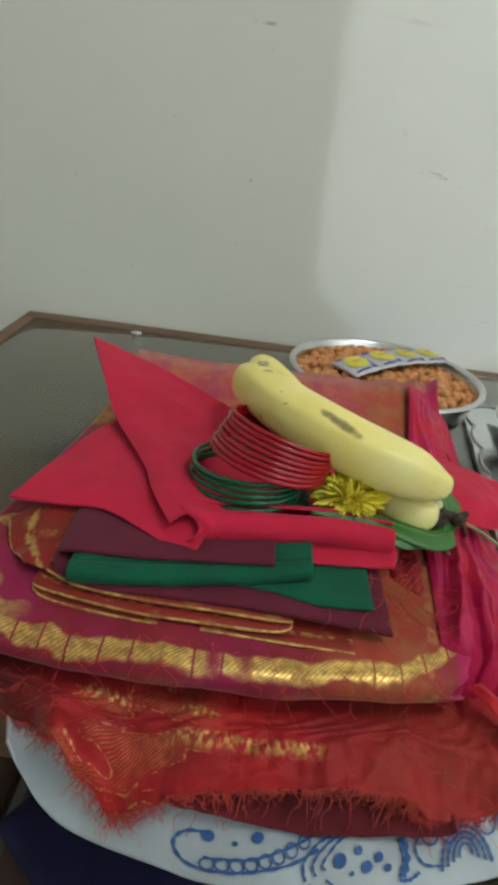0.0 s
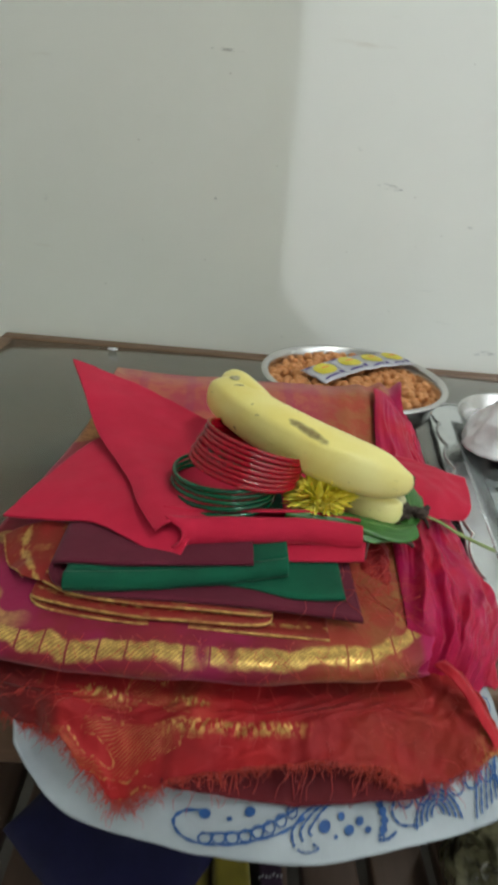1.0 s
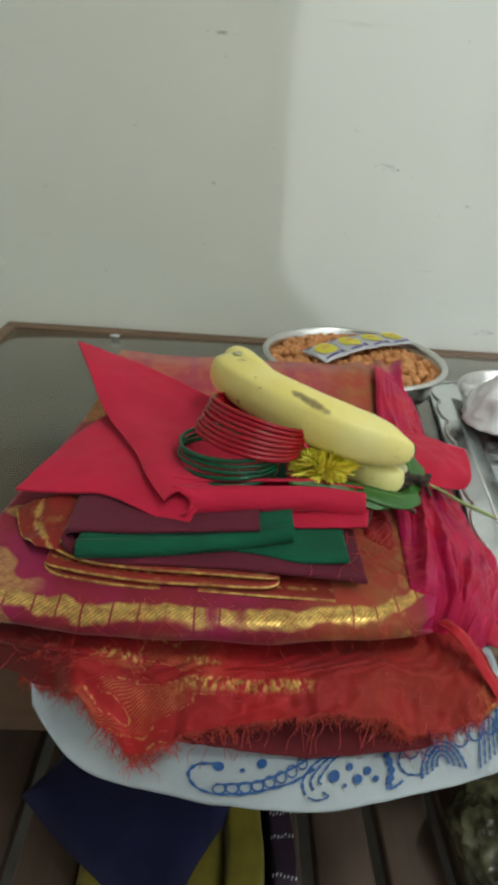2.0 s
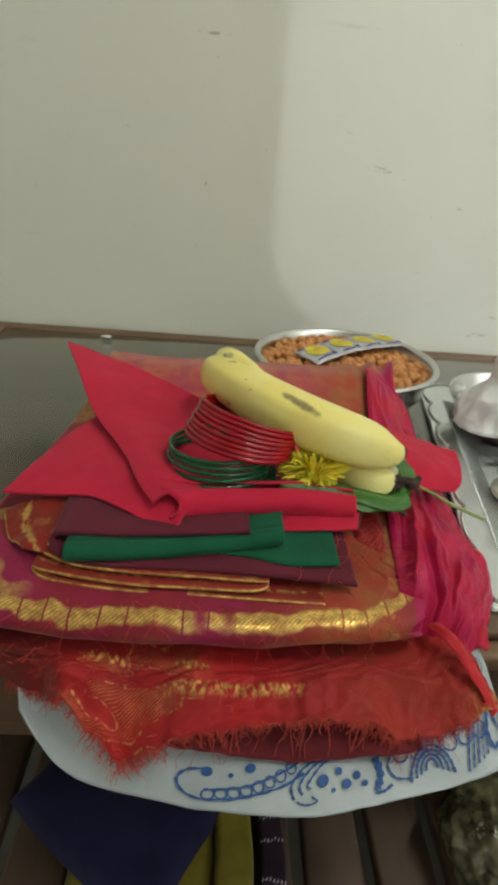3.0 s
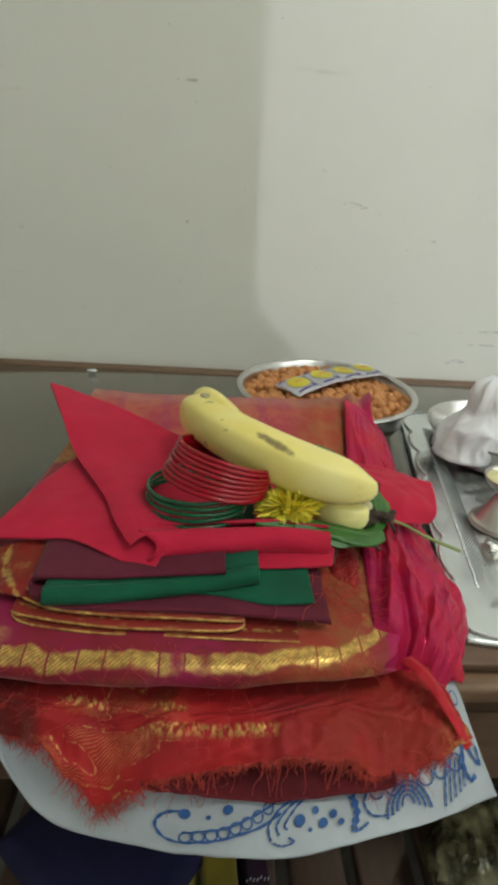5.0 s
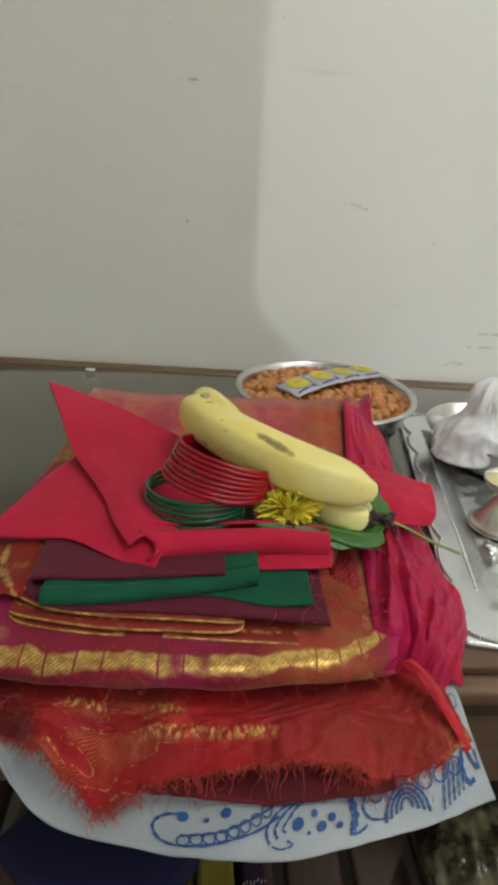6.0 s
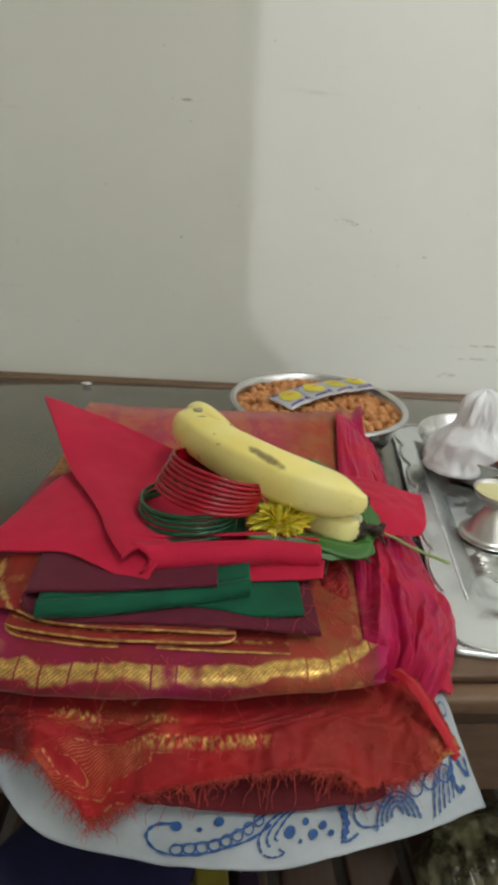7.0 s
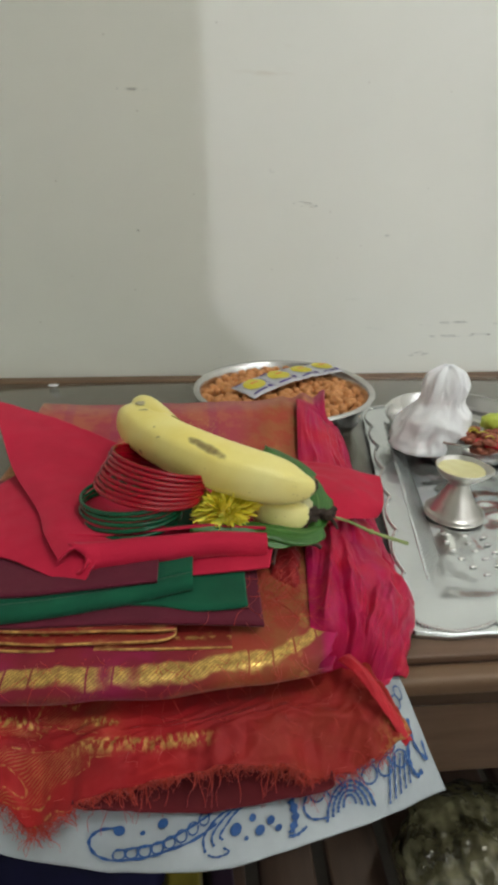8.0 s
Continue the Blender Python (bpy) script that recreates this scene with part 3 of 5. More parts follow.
def build_bag():
    t = thing("carry_bag", "white cloth carry bag with blue paisley print under the sarees", "bag", (0.07, 0.27, 0))
    thick(part("bag_body", grid(bag_at, 80, 40), MAT_BAG, t), 0.0016, 1)
    inner = lambda u, v: bag_at(u, v) + Vector((0, 0.006 * v, -0.0045 - 0.004 * v))
    thick(part("bag_back", grid(inner, 60, 20), MAT_BAG, t), 0.001, 1)

    def stroke(pts, w):
        """An inked line on the bag; pts in (u, v) of its surface."""
        bm = bmesh.new()
        pts = [(0.395 + 0.914 * (a - 0.335), b + 0.015) for a, b in pts]
        w *= 0.62
        n = 10 * len(pts)
        prev = None
        for i in range(n + 1):
            p = curve([(a, b, 0) for a, b in pts], i / n)
            q = curve([(a, b, 0) for a, b in pts], min((i + 1) / n, 1)) - curve([(a, b, 0) for a, b in pts], max((i - 1) / n, 0))
            q = Vector((q.x * 0.28, q.y * 0.1, 0)).normalized()
            side = Vector((-q.y / 0.28, q.x / 0.1, 0)) * w * (0.75 + 0.25 * math.sin(i * 0.9))
            row = []
            for k in (-1, 1):
                a = p + side * k
                row.append(bm.verts.new(bag_at(min(max(a.x, 0.0), 1.0), min(max(a.y, 0.0), 0.995)) + Vector((0, -0.0005, 0.0011))))
            if prev:
                bm.faces.new([prev[0], row[0], row[1], prev[1]])
            prev = row
        return part("printed_stroke", bm, MAT_INK, t)

    def dot(u, v, r):
        bm = bmesh.new()
        u = 0.395 + 0.914 * (u - 0.335)
        ring = [bm.verts.new(bag_at(u + 0.6 * r * math.cos(k * math.pi / 8), min(v + 0.015 + 1.5 * r * math.sin(k * math.pi / 8), 0.995)) + Vector((0, -0.0005, 0.0011))) for k in range(16)]
        bm.faces.new(ring)
        part("printed_dot", bm, MAT_INK, t)

    def loop(u, v, ru, rv, w=0.0008, a0=0, a1=360):
        stroke([(u + ru * math.cos(radians(a0 + (a1 - a0) * k / 8)), v + rv * math.sin(radians(a0 + (a1 - a0) * k / 8))) for k in range(9)], w)

    # comma-shaped paisley with a scalloped chain
    stroke([(0.372, 0.80), (0.345, 0.815), (0.335, 0.86), (0.352, 0.91), (0.39, 0.925), (0.43, 0.90), (0.475, 0.86), (0.52, 0.80)], 0.0011)
    stroke([(0.372, 0.88), (0.40, 0.875), (0.44, 0.85), (0.48, 0.80), (0.51, 0.76)], 0.0009)
    for k in range(8):
        f = k / 7
        loop(0.378 + 0.12 * f, 0.90 - 0.11 * f * f - 0.01 * f, 0.0085, 0.022, 0.0007)
    dot(0.372, 0.81, 0.012)
    dot(0.405, 0.82, 0.006)
    dot(0.432, 0.79, 0.012)
    # nested curls
    for k in range(3):
        stroke([(0.505 + 0.014 * k, 0.90 - 0.02 * k), (0.50 + 0.014 * k, 0.84), (0.52 + 0.014 * k, 0.78), (0.545 + 0.012 * k, 0.75)], 0.0010)
    dot(0.555, 0.83, 0.016)
    stroke([(0.51, 0.91), (0.525, 0.925), (0.545, 0.91), (0.535, 0.89)], 0.0009)
    for u, v, r in ((0.585, 0.80, 0.010), (0.60, 0.85, 0.014), (0.62, 0.82, 0.012), (0.575, 0.87, 0.006), (0.635, 0.86, 0.010)):
        dot(u, v, r)
    # leaf ends and scale pattern towards the corner
    stroke([(0.66, 0.76), (0.668, 0.83), (0.66, 0.90)], 0.0035)
    stroke([(0.655, 0.91), (0.672, 0.915), (0.69, 0.89)], 0.0016)
    stroke([(0.70, 0.74), (0.685, 0.80), (0.70, 0.86), (0.735, 0.88)], 0.0011)
    for k in range(4):
        loop(0.775, 0.90 - 0.015 * k, 0.045 - 0.011 * k, 0.15 - 0.034 * k, 0.0012, 180, 360)
    for r in range(3):
        for k in range(6 - r):
            loop(0.715 + 0.036 * k + 0.018 * r, 0.76 - 0.075 * r, 0.016, 0.036, 0.0009, 0, 360)
    for k in range(5):
        stroke([(0.848 + 0.013 * k, 0.92 - 0.012 * k), (0.858 + 0.013 * k, 0.83 - 0.01 * k), (0.872 + 0.013 * k, 0.74)], 0.0010)
    stroke([(0.93, 0.70), (0.915, 0.78), (0.92, 0.85), (0.94, 0.84)], 0.0022)
    stroke([(0.955, 0.60), (0.945, 0.72), (0.965, 0.80), (0.975, 0.72)], 0.0022)
    for k in range(4):
        loop(0.90 + 0.018 * k, 0.60 - 0.05 * k, 0.013, 0.04, 0.0009)
    settle(t)


build_bag()


# ---- main saree ----
def folded_profile(depth, layers, gap):
    """(y, z) along a strip folded to and fro; it starts at the back of the top layer."""
    pts = []
    top = gap * (layers - 1)
    for k in range(layers):
        z = top - k * gap
        a, b = (depth, 0.0) if k % 2 == 0 else (0.0, depth)
        for i in range(13):
            pts.append((a + (b - a) * i / 12, z))
        if k < layers - 1:
            for i in range(1, 6):
                an = math.pi * i / 6
                sgn = -1 if k % 2 == 0 else 1
                pts.append((b + sgn * 0.5 * gap * math.sin(an), z - 0.5 * gap * (1 - math.cos(an))))
    return pts


def polyline(pts, t):
    x = t * (len(pts) - 1)
    i = min(int(x), len(pts) - 2)
    f = x - i
    return tuple(a + (b - a) * f for a, b in zip(pts[i], pts[i + 1]))


def build_saree():
    t = thing("silk_saree", "folded magenta silk saree with woven gold border on a carry bag", "saree", (0.05, 0.42, 0))
    depth, layers, gap = 0.292, 3, 0.0145
    prof = folded_profile(depth, layers, gap)
    lengths = [0.0]
    for a, b in zip(prof, prof[1:]):
        lengths.append(lengths[-1] + math.hypot(b[0] - a[0], b[1] - a[1]))

    def fn(u, v):
        y, z = polyline(prof, v)
        k = z / (gap * (layers - 1))
        left = -0.088 + 0.040 * (y / depth) - 0.012 * k
        right = 0.176 + 0.036 * (y / depth) + 0.012 * (1 - k) + 0.010 * noise.noise(Vector((z * 300, y * 9, 2.0)))
        right -= 0.030 * max(0.0, 1 - y / 0.06)
        x = left + (right - left) * u
        soft = max(0.0, (x - 0.145) / 0.06)
        front = 0.2445 - 0.010 * math.sin(math.pi * min(max((x + 0.09) / 0.24, 0), 1)) + 0.02 * soft
        p = Vector((x, front + y, 0.0118 + z))
        p.z += 0.0022 * noise.noise(Vector((x * 22, y * 16, 0))) + 0.0008 * noise.noise(Vector((x * 70, y * 60, z * 40)))
        p.z -= 0.016 * soft * k * (1 - 0.7 * y / depth)
        rise = min(max((y - 0.20) / 0.09, 0.0), 1.0)
        p.z += 0.026 * k * rise * rise * (3 - 2 * rise)
        # pleats of the soft end run from front to back
        p.z += 0.0042 * min(soft, 1.0) * math.sin(x * 260 + y * 14 + 3 * noise.noise(Vector((x * 12, y * 10, 4))))
        p.x += 0.004 * soft * noise.noise(Vector((y * 35, z * 160, 1)))
        p.y += 0.0015 * noise.noise(Vector((x * 30, z * 90, 8)))
        return p

    def uv(u, v):
        x = v * (len(lengths) - 1)
        i = min(int(x), len(lengths) - 2)
        return (u * 0.3, lengths[i] + (lengths[i + 1] - lengths[i]) * (x - i))
    thick(part("folded_body", grid(fn, 120, len(prof) - 1, scale=uv), MAT_SAREE, t), 0.0012, 0)
    # creased layers of the free end, each reaching a little further out than the one above
    outline = ((0.240, 0.182), (0.254, 0.190), (0.270, 0.201), (0.285, 0.207), (0.306, 0.2165), (0.323, 0.2185), (0.345, 0.218), (0.370, 0.220), (0.440, 0.2170), (0.491, 0.2196), (0.545, 0.2247))
    for k, (reach, drop, seed) in enumerate(((-0.006, 0.0, 3), (-0.001, 0.009, 17), (0.003, 0.017, 29))):
        def fn(u, v, reach=reach, drop=drop, seed=seed, k=k):
            y = 0.246 + 0.004 * k + (0.289 - 0.008 * k) * v
            y += 0.006 * noise.noise(Vector((u * 5, seed, 2))) * (1 - v)
            for a, b in zip(outline, outline[1:]):
                if y <= b[0]:
                    break
            f = min(max((y - a[0]) / (b[0] - a[0]), 0.0), 1.0)
            xr = a[1] + (b[1] - a[1]) * f + reach + 0.006 * noise.noise(Vector((y * 30, seed, 0))) + 0.003 * noise.noise(Vector((y * 95, seed, 4)))
            xl = 0.139 + 0.036 * v
            x = xl + (xr - xl) * u
            lift = min(max((v - 0.66) / 0.32, 0.0), 1.0)
            top = 0.0412 + 0.0255 * lift * lift * (3 - 2 * lift) - drop
            side = 0.013 + 0.022 * v * v - 0.4 * drop
            z = top + (side - top) * u ** 1.5
            z -= 0.010 * max(0.0, (u - 0.84) / 0.16) ** 2
            # long folds that fan out towards the front, with sharper creases across them
            near = math.exp(-((y - 0.285) / 0.055) ** 2)
            w = u * 3.2 + 0.5 * noise.noise(Vector((y * 14, u * 2, seed))) + 0.9 * v
            ridge = 1 - 2 * abs(noise.noise(Vector((w * 1.25, y * 7, seed))))
            second = 1 - 2 * abs(noise.noise(Vector((w * 2.8 - y * 18, y * 22, seed + 5))))
            pucker = noise.noise(Vector((x * 60, y * 50, seed + 9)))
            z += min(1.0, u * 5 + 0.1) * min(1.0, 6 * (1 - v) + 0.1) * ((0.0040 + 0.0062 * near) * ridge + (0.0012 + 0.0022 * near) * second + 0.0016 * pucker)
            front = min(1.0, v / 0.05)
            z *= 0.25 + 0.75 * math.sin(0.5 * math.pi * front)
            y += 0.006 * (1 - front) * (1 - u)
            return Vector((x, y, max(z, 0.0072 - 0.0012 * k)))
        thick(part("silk_layer", grid(fn, 110, 150, scale=lambda u, v: (u * 0.05, 0.1)), MAT_MAGENTA, t), 0.0007, 0)
    settle(t)


build_saree()


# ---- fringed pallu hanging over the front ----
def build_pallu():
    t = thing("fringed_saree", "orange red silk saree end with gold weave and frayed fringe", "saree", (0.06, 0.25, 0))
    hem = ((-0.1, 0.25, -0.008), (-0.075, 0.243, -0.012), (-0.045, 0.23, -0.01), (-0.028, 0.214, 0.004), (-0.012, 0.206, -0.008), (0.001, 0.2, -0.0185), (0.016, 0.199, -0.01), (0.028, 0.2015, -0.0025), (0.045, 0.2035, 0.0), (0.066, 0.204, 0.005), (0.094, 0.204, 0.0095), (0.12, 0.205, 0.0095), (0.137, 0.204, -0.003), (0.15, 0.2055, -0.002), (0.166, 0.209, 0.0015), (0.18, 0.2145, 0.006), (0.192, 0.22, 0.0075))

    def hem_at(x):
        for a, b in zip(hem, hem[1:]):
            if x <= b[0]:
                break
        k = min(max((x - a[0]) / (b[0] - a[0]), 0.0), 1.0)
        k = k * k * (3 - 2 * k)
        return Vector((x, a[1] + (b[1] - a[1]) * k, a[2] + (b[2] - a[2]) * k))

    def fn(u, v):
        x = -0.100 + 0.286 * u
        h = hem_at(x)
        h.z += 0.0022 * noise.noise(Vector((x * 60, 0, 1))) + 0.0012 * noise.noise(Vector((x * 210, 0, 3)))
        bow = 0.010 * math.sin(math.pi * min(max((x + 0.09) / 0.26, 0.0), 1.0))
        side = max(0.0, (x - 0.15) / 0.04)
        a, b = Vector((x - 0.012 * side, 0.285, 0.012)), Vector((x - 0.014 * side, 0.243 - bow, 0.0155 + 0.004 * side))
        c = b.lerp(h, 0.42) + Vector((0, -0.001, 0.0035))
        p = curve((a, b, c, h), v)
        lie = min(1.0, v * 2.2)
        # long soft folds that run out to the hem, then sharper crumples
        w = x * 52 + 5.0 * (v - 0.5) * (0.09 - x) * 8 + 1.2 * noise.noise(Vector((x * 12, v * 2, 7)))
        ridge = 1 - 2 * abs(noise.noise(Vector((w * 0.55, v * 1.3, 2.0))))
        crumple = 1 - 2 * abs(noise.noise(Vector((x * 62 + v * 4, v * 5.5, 9.0))))
        p += Vector((0, -0.35, 1.0)) * lie * (0.0030 * ridge + 0.0014 * crumple + 0.0006 * noise.noise(Vector((x * 160, v * 16, 4))))
        return p
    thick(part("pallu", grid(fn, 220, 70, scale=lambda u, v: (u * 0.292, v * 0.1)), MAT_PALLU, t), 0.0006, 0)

    # second layer, coloured dark for the shade under the hem
    def inner(u, v):
        x = 0.022 + 0.122 * u
        drop = math.sin(math.pi * u) ** 0.35
        a, h = Vector((x, 0.232, 0.004)), Vector((x, 0.1955 + 0.004 * abs(2 * u - 1), -0.0075 * drop - 0.001))
        p = a.lerp(h, v)
        p.z += 0.0022 * noise.noise(Vector((x * 55, v * 2, 3))) + 0.001 * noise.noise(Vector((x * 160, v * 3, 8)))
        return p
    thick(part("inner_layer", grid(inner, 110, 20, scale=lambda u, v: (0.9, 0.9)), MAT_PALLU_SHADE, t, "second layer coloured dark maroon for shade"), 0.0006, 0)

    # narrow folded edge that falls past the side
    line = ((0.1573, 0.2480, 0.0292), (0.1633, 0.2360, 0.0312), (0.1736, 0.2238, 0.0205), (0.1840, 0.2135, 0.0058))
    def strip(u, v):
        p = curve(line, u)
        w = 0.0075 - 0.003 * u
        return p + Vector((w * (v - 0.5), 0.003 * (v - 0.5), 0.0014 * math.sin(math.pi * v) + 0.0012 * noise.noise(Vector((u * 7, v * 3, 1)))))
    thick(part("side_fold", grid(strip, 40, 12, scale=lambda u, v: (0.2, 0.0)), MAT_FLAP, t, "plain scarlet side fold"), 0.0008, 0)

    rng = random.Random(11)
    bm = bmesh.new()

    def thread(p, d, r=0.00018, sag=0.002, steps=7):
        side = Vector((rng.uniform(-1, 1), rng.uniform(-1, 1), rng.uniform(-0.4, 0.6))) * sag
        tube(bm, (p, p + d * 0.35 + side, p + d * 0.7 - side * 0.6, p + d), r, steps, 3, 0.5)
    for _ in range(900):
        u = rng.uniform(0.13, 0.96)
        thread(fn(u, 1.0), Vector((rng.uniform(-0.7, 0.7), rng.uniform(-0.5, 0.3), -rng.uniform(0.3, 1.0))) * rng.uniform(0.002, 0.010), 0.00022, 0.0015, 4)
    for _ in range(160):
        u = rng.choice((rng.gauss(0.355, 0.03), rng.gauss(0.80, 0.02), rng.uniform(0.2, 0.9)))
        thread(fn(min(max(u, 0), 1), 0.99), Vector((rng.uniform(-0.6, 0.6), rng.uniform(-0.5, 0.1), -rng.uniform(0.4, 1.0))) * rng.uniform(0.008, 0.018), 0.00017, 0.003)
    for _ in range(26):
        u = rng.uniform(0.45, 0.85)
        thread(fn(u, 0.97) + Vector((0, -0.001, 0)), Vector((rng.uniform(-0.25, 0.25), -0.25, -1)) * rng.uniform(0.014, 0.026), 0.00024, 0.002)
    for _ in range(90):
        u, v = rng.uniform(0.1, 0.95), rng.uniform(0.3, 0.95)
        thread(fn(u, v) + Vector((0, -0.001, 0.0012)), Vector((rng.uniform(-1, 1), rng.uniform(-0.8, 0.1), rng.uniform(-0.6, 0.3))) * rng.uniform(0.006, 0.022), 0.00014, 0.003)
    # loose threads where the end crumples out beside the blouse pieces, and along the fold
    for k in range(60):
        p = Vector((rng.gauss(0.122, 0.010), rng.gauss(0.275, 0.016), 0.0475 + rng.uniform(0, 0.004)))
        way = rng.choice((Vector((0.7, 1.0, 0.05)), Vector((0.5, -1.0, -0.05)), Vector((-0.5, -0.9, 0.0)), Vector((1.0, 0.2, 0.05))))
        thread(p, (way + Vector((rng.uniform(-0.3, 0.3), rng.uniform(-0.3, 0.3), 0))) * rng.uniform(0.010, 0.028), 0.00019, 0.003)
    for _ in range(70):
        p = Vector((rng.uniform(-0.05, 0.135), 0.238 + rng.uniform(-0.008, 0.006), 0.043))
        thread(p, Vector((rng.uniform(-1, 1), -0.7, rng.uniform(-1.0, 0.0))) * rng.uniform(0.008, 0.022), 0.00015, 0.003)
    part("fringe", bm, MAT_THREAD, t, "frayed red threads")["kind"] = "stuff"

    def tuft(u, v):
        a = 2 * math.pi * u
        rim = 1 + 0.45 * noise.noise(Vector((1.6 * math.cos(a), 1.6 * math.sin(a), 3))) + 0.15 * noise.noise(Vector((6 * math.cos(a), 6 * math.sin(a), 5)))
        p = Vector((0.1330 + 0.012 * v * rim * math.cos(a), 0.318 + 0.020 * v * rim * math.sin(a), 0.0430))
        ridge = 1 - 2 * abs(noise.noise(Vector((p.x * 75 + p.y * 35, p.y * 40, 5))))
        p.z += (1 - v ** 3) * (0.0022 + 0.0036 * ridge + 0.0015 * noise.noise(Vector((p.x * 160, p.y * 160, 1)))) - 0.002 * v ** 3
        return p
    thick(part("crumpled_end", grid(tuft, 80, 40, True, scale=lambda u, v: (0.5 + u * 0.05, v * 0.05)), MAT_TUFT, t, "crumpled dark red end"), 0.0005, 0)
    settle(t)


build_pallu()


# ---- folded blouse pieces ----
def ribbon(path, y_back, wrinkle=0.0012, seed=0, nu=90, nv=24):
    """Cloth whose section is a line of (x, z, front y) and which reaches back to y_back."""
    def fn(u, v):
        p = curve([(x, y, z) for x, z, y in path], u)
        q = Vector((p.x, p.y + (y_back - p.y) * v, p.z))
        q.z += wrinkle * noise.noise(Vector((q.x * 24, q.y * 24, seed)))
        q.y += 0.6 * wrinkle * noise.noise(Vector((q.x * 40, q.z * 60, seed + 5))) * (1 - v)
        return q

    def uv(u, v):
        p = curve([(x, y, z) for x, z, y in path], u)
        return ((y_back - p.y) * v, u * 0.4)
    return grid(fn, nu, nv, scale=uv)


def build_blouse_pieces():
    g = thing("gold_edged_cloth", "folded orange silk cloth with gold selvedge lines", "cloth", (0.02, 0.3, 0.03))
    path = [(0.098, 0.0415, 0.246), (0.06, 0.0415, 0.248), (0.0, 0.0415, 0.250), (-0.043, 0.0418, 0.256), (-0.0525, 0.0432, 0.263), (-0.043, 0.0450, 0.258), (0.0, 0.0447, 0.2515),
            (0.06, 0.0447, 0.2505), (0.0690, 0.0458, 0.2565), (0.06, 0.0472, 0.2550), (0.0, 0.0476, 0.2570), (-0.03, 0.0485, 0.260), (-0.048, 0.0485, 0.268)]
    thick(part("folds", ribbon(path, 0.36, 0.0005, 2, 150), MAT_GOLDFOLD, g), 0.0011, 0)
    rows = (((-0.082, 0.308, 0.045), (-0.062, 0.310, 0.054), (-0.035, 0.310, 0.053)), ((-0.074, 0.290, 0.044), (-0.058, 0.290, 0.048), (-0.035, 0.292, 0.050)),
            ((-0.060, 0.272, 0.046), (-0.048, 0.270, 0.049), (-0.030, 0.272, 0.050)))
    thick(part("turned_corner", grid(sheet(rows, 0.003, 40, 4), 30, 30, scale=lambda u, v: (u * 0.02, v * 0.05)), MAT_GOLDFOLD, g), 0.0009, 0)
    settle(g)

    m = thing("maroon_cloth", "folded maroon cotton blouse piece round a green one", "cloth", (0.04, 0.3, 0.05))
    path = [(0.115, 0.0485, 0.2535), (0.09, 0.0490, 0.2560), (0.04, 0.0495, 0.2590), (-0.02, 0.0500, 0.2595), (-0.040, 0.0520, 0.264), (-0.0440, 0.0560, 0.272), (-0.036, 0.0590, 0.272),
            (0.0, 0.0605, 0.2715), (0.035, 0.0610, 0.2750), (0.0590, 0.0615, 0.2765)]
    thick(part("folds", ribbon(path, 0.330, 0.0006, 7, 120), MAT_MAROON, m), 0.0018, 0)
    settle(m)

    e = thing("green_cloth", "folded dark green cotton blouse piece", "cloth", (0.03, 0.3, 0.052))
    path = [(0.1075, 0.0512, 0.2655), (0.08, 0.0512, 0.2650), (0.05, 0.0515, 0.2710), (0.0, 0.0518, 0.2720), (-0.028, 0.0520, 0.2700), (-0.0355, 0.0545, 0.2640), (-0.030, 0.0575, 0.2660), (0.0, 0.0578, 0.2700),
            (0.04, 0.0582, 0.2775), (0.0780, 0.0605, 0.2850)]
    thick(part("folds", ribbon(path, 0.37, 0.0008, 9, 120), MAT_GREEN, e), 0.0016, 0)
    # turned-over front hem of the top layer
    hem = [(-0.0355, 0.0545, 0.2630), (0.0, 0.0538, 0.2675), (0.04, 0.0542, 0.2745), (0.0780, 0.0562, 0.2830)]
    def roll(u, v):
        p = curve([(x, y, z) for x, z, y in hem], u)
        a = math.pi * (0.45 + 1.0 * v)
        k = 1 + 0.15 * noise.noise(Vector((u * 6, v, 2)))
        return p + Vector((0, 0.0055 * k * math.cos(a) + 0.001, 0.0046 * math.sin(a)))
    thick(part("rolled_hem", grid(roll, 60, 12), MAT_GREEN, e), 0.0012, 0)
    settle(e)


build_blouse_pieces()


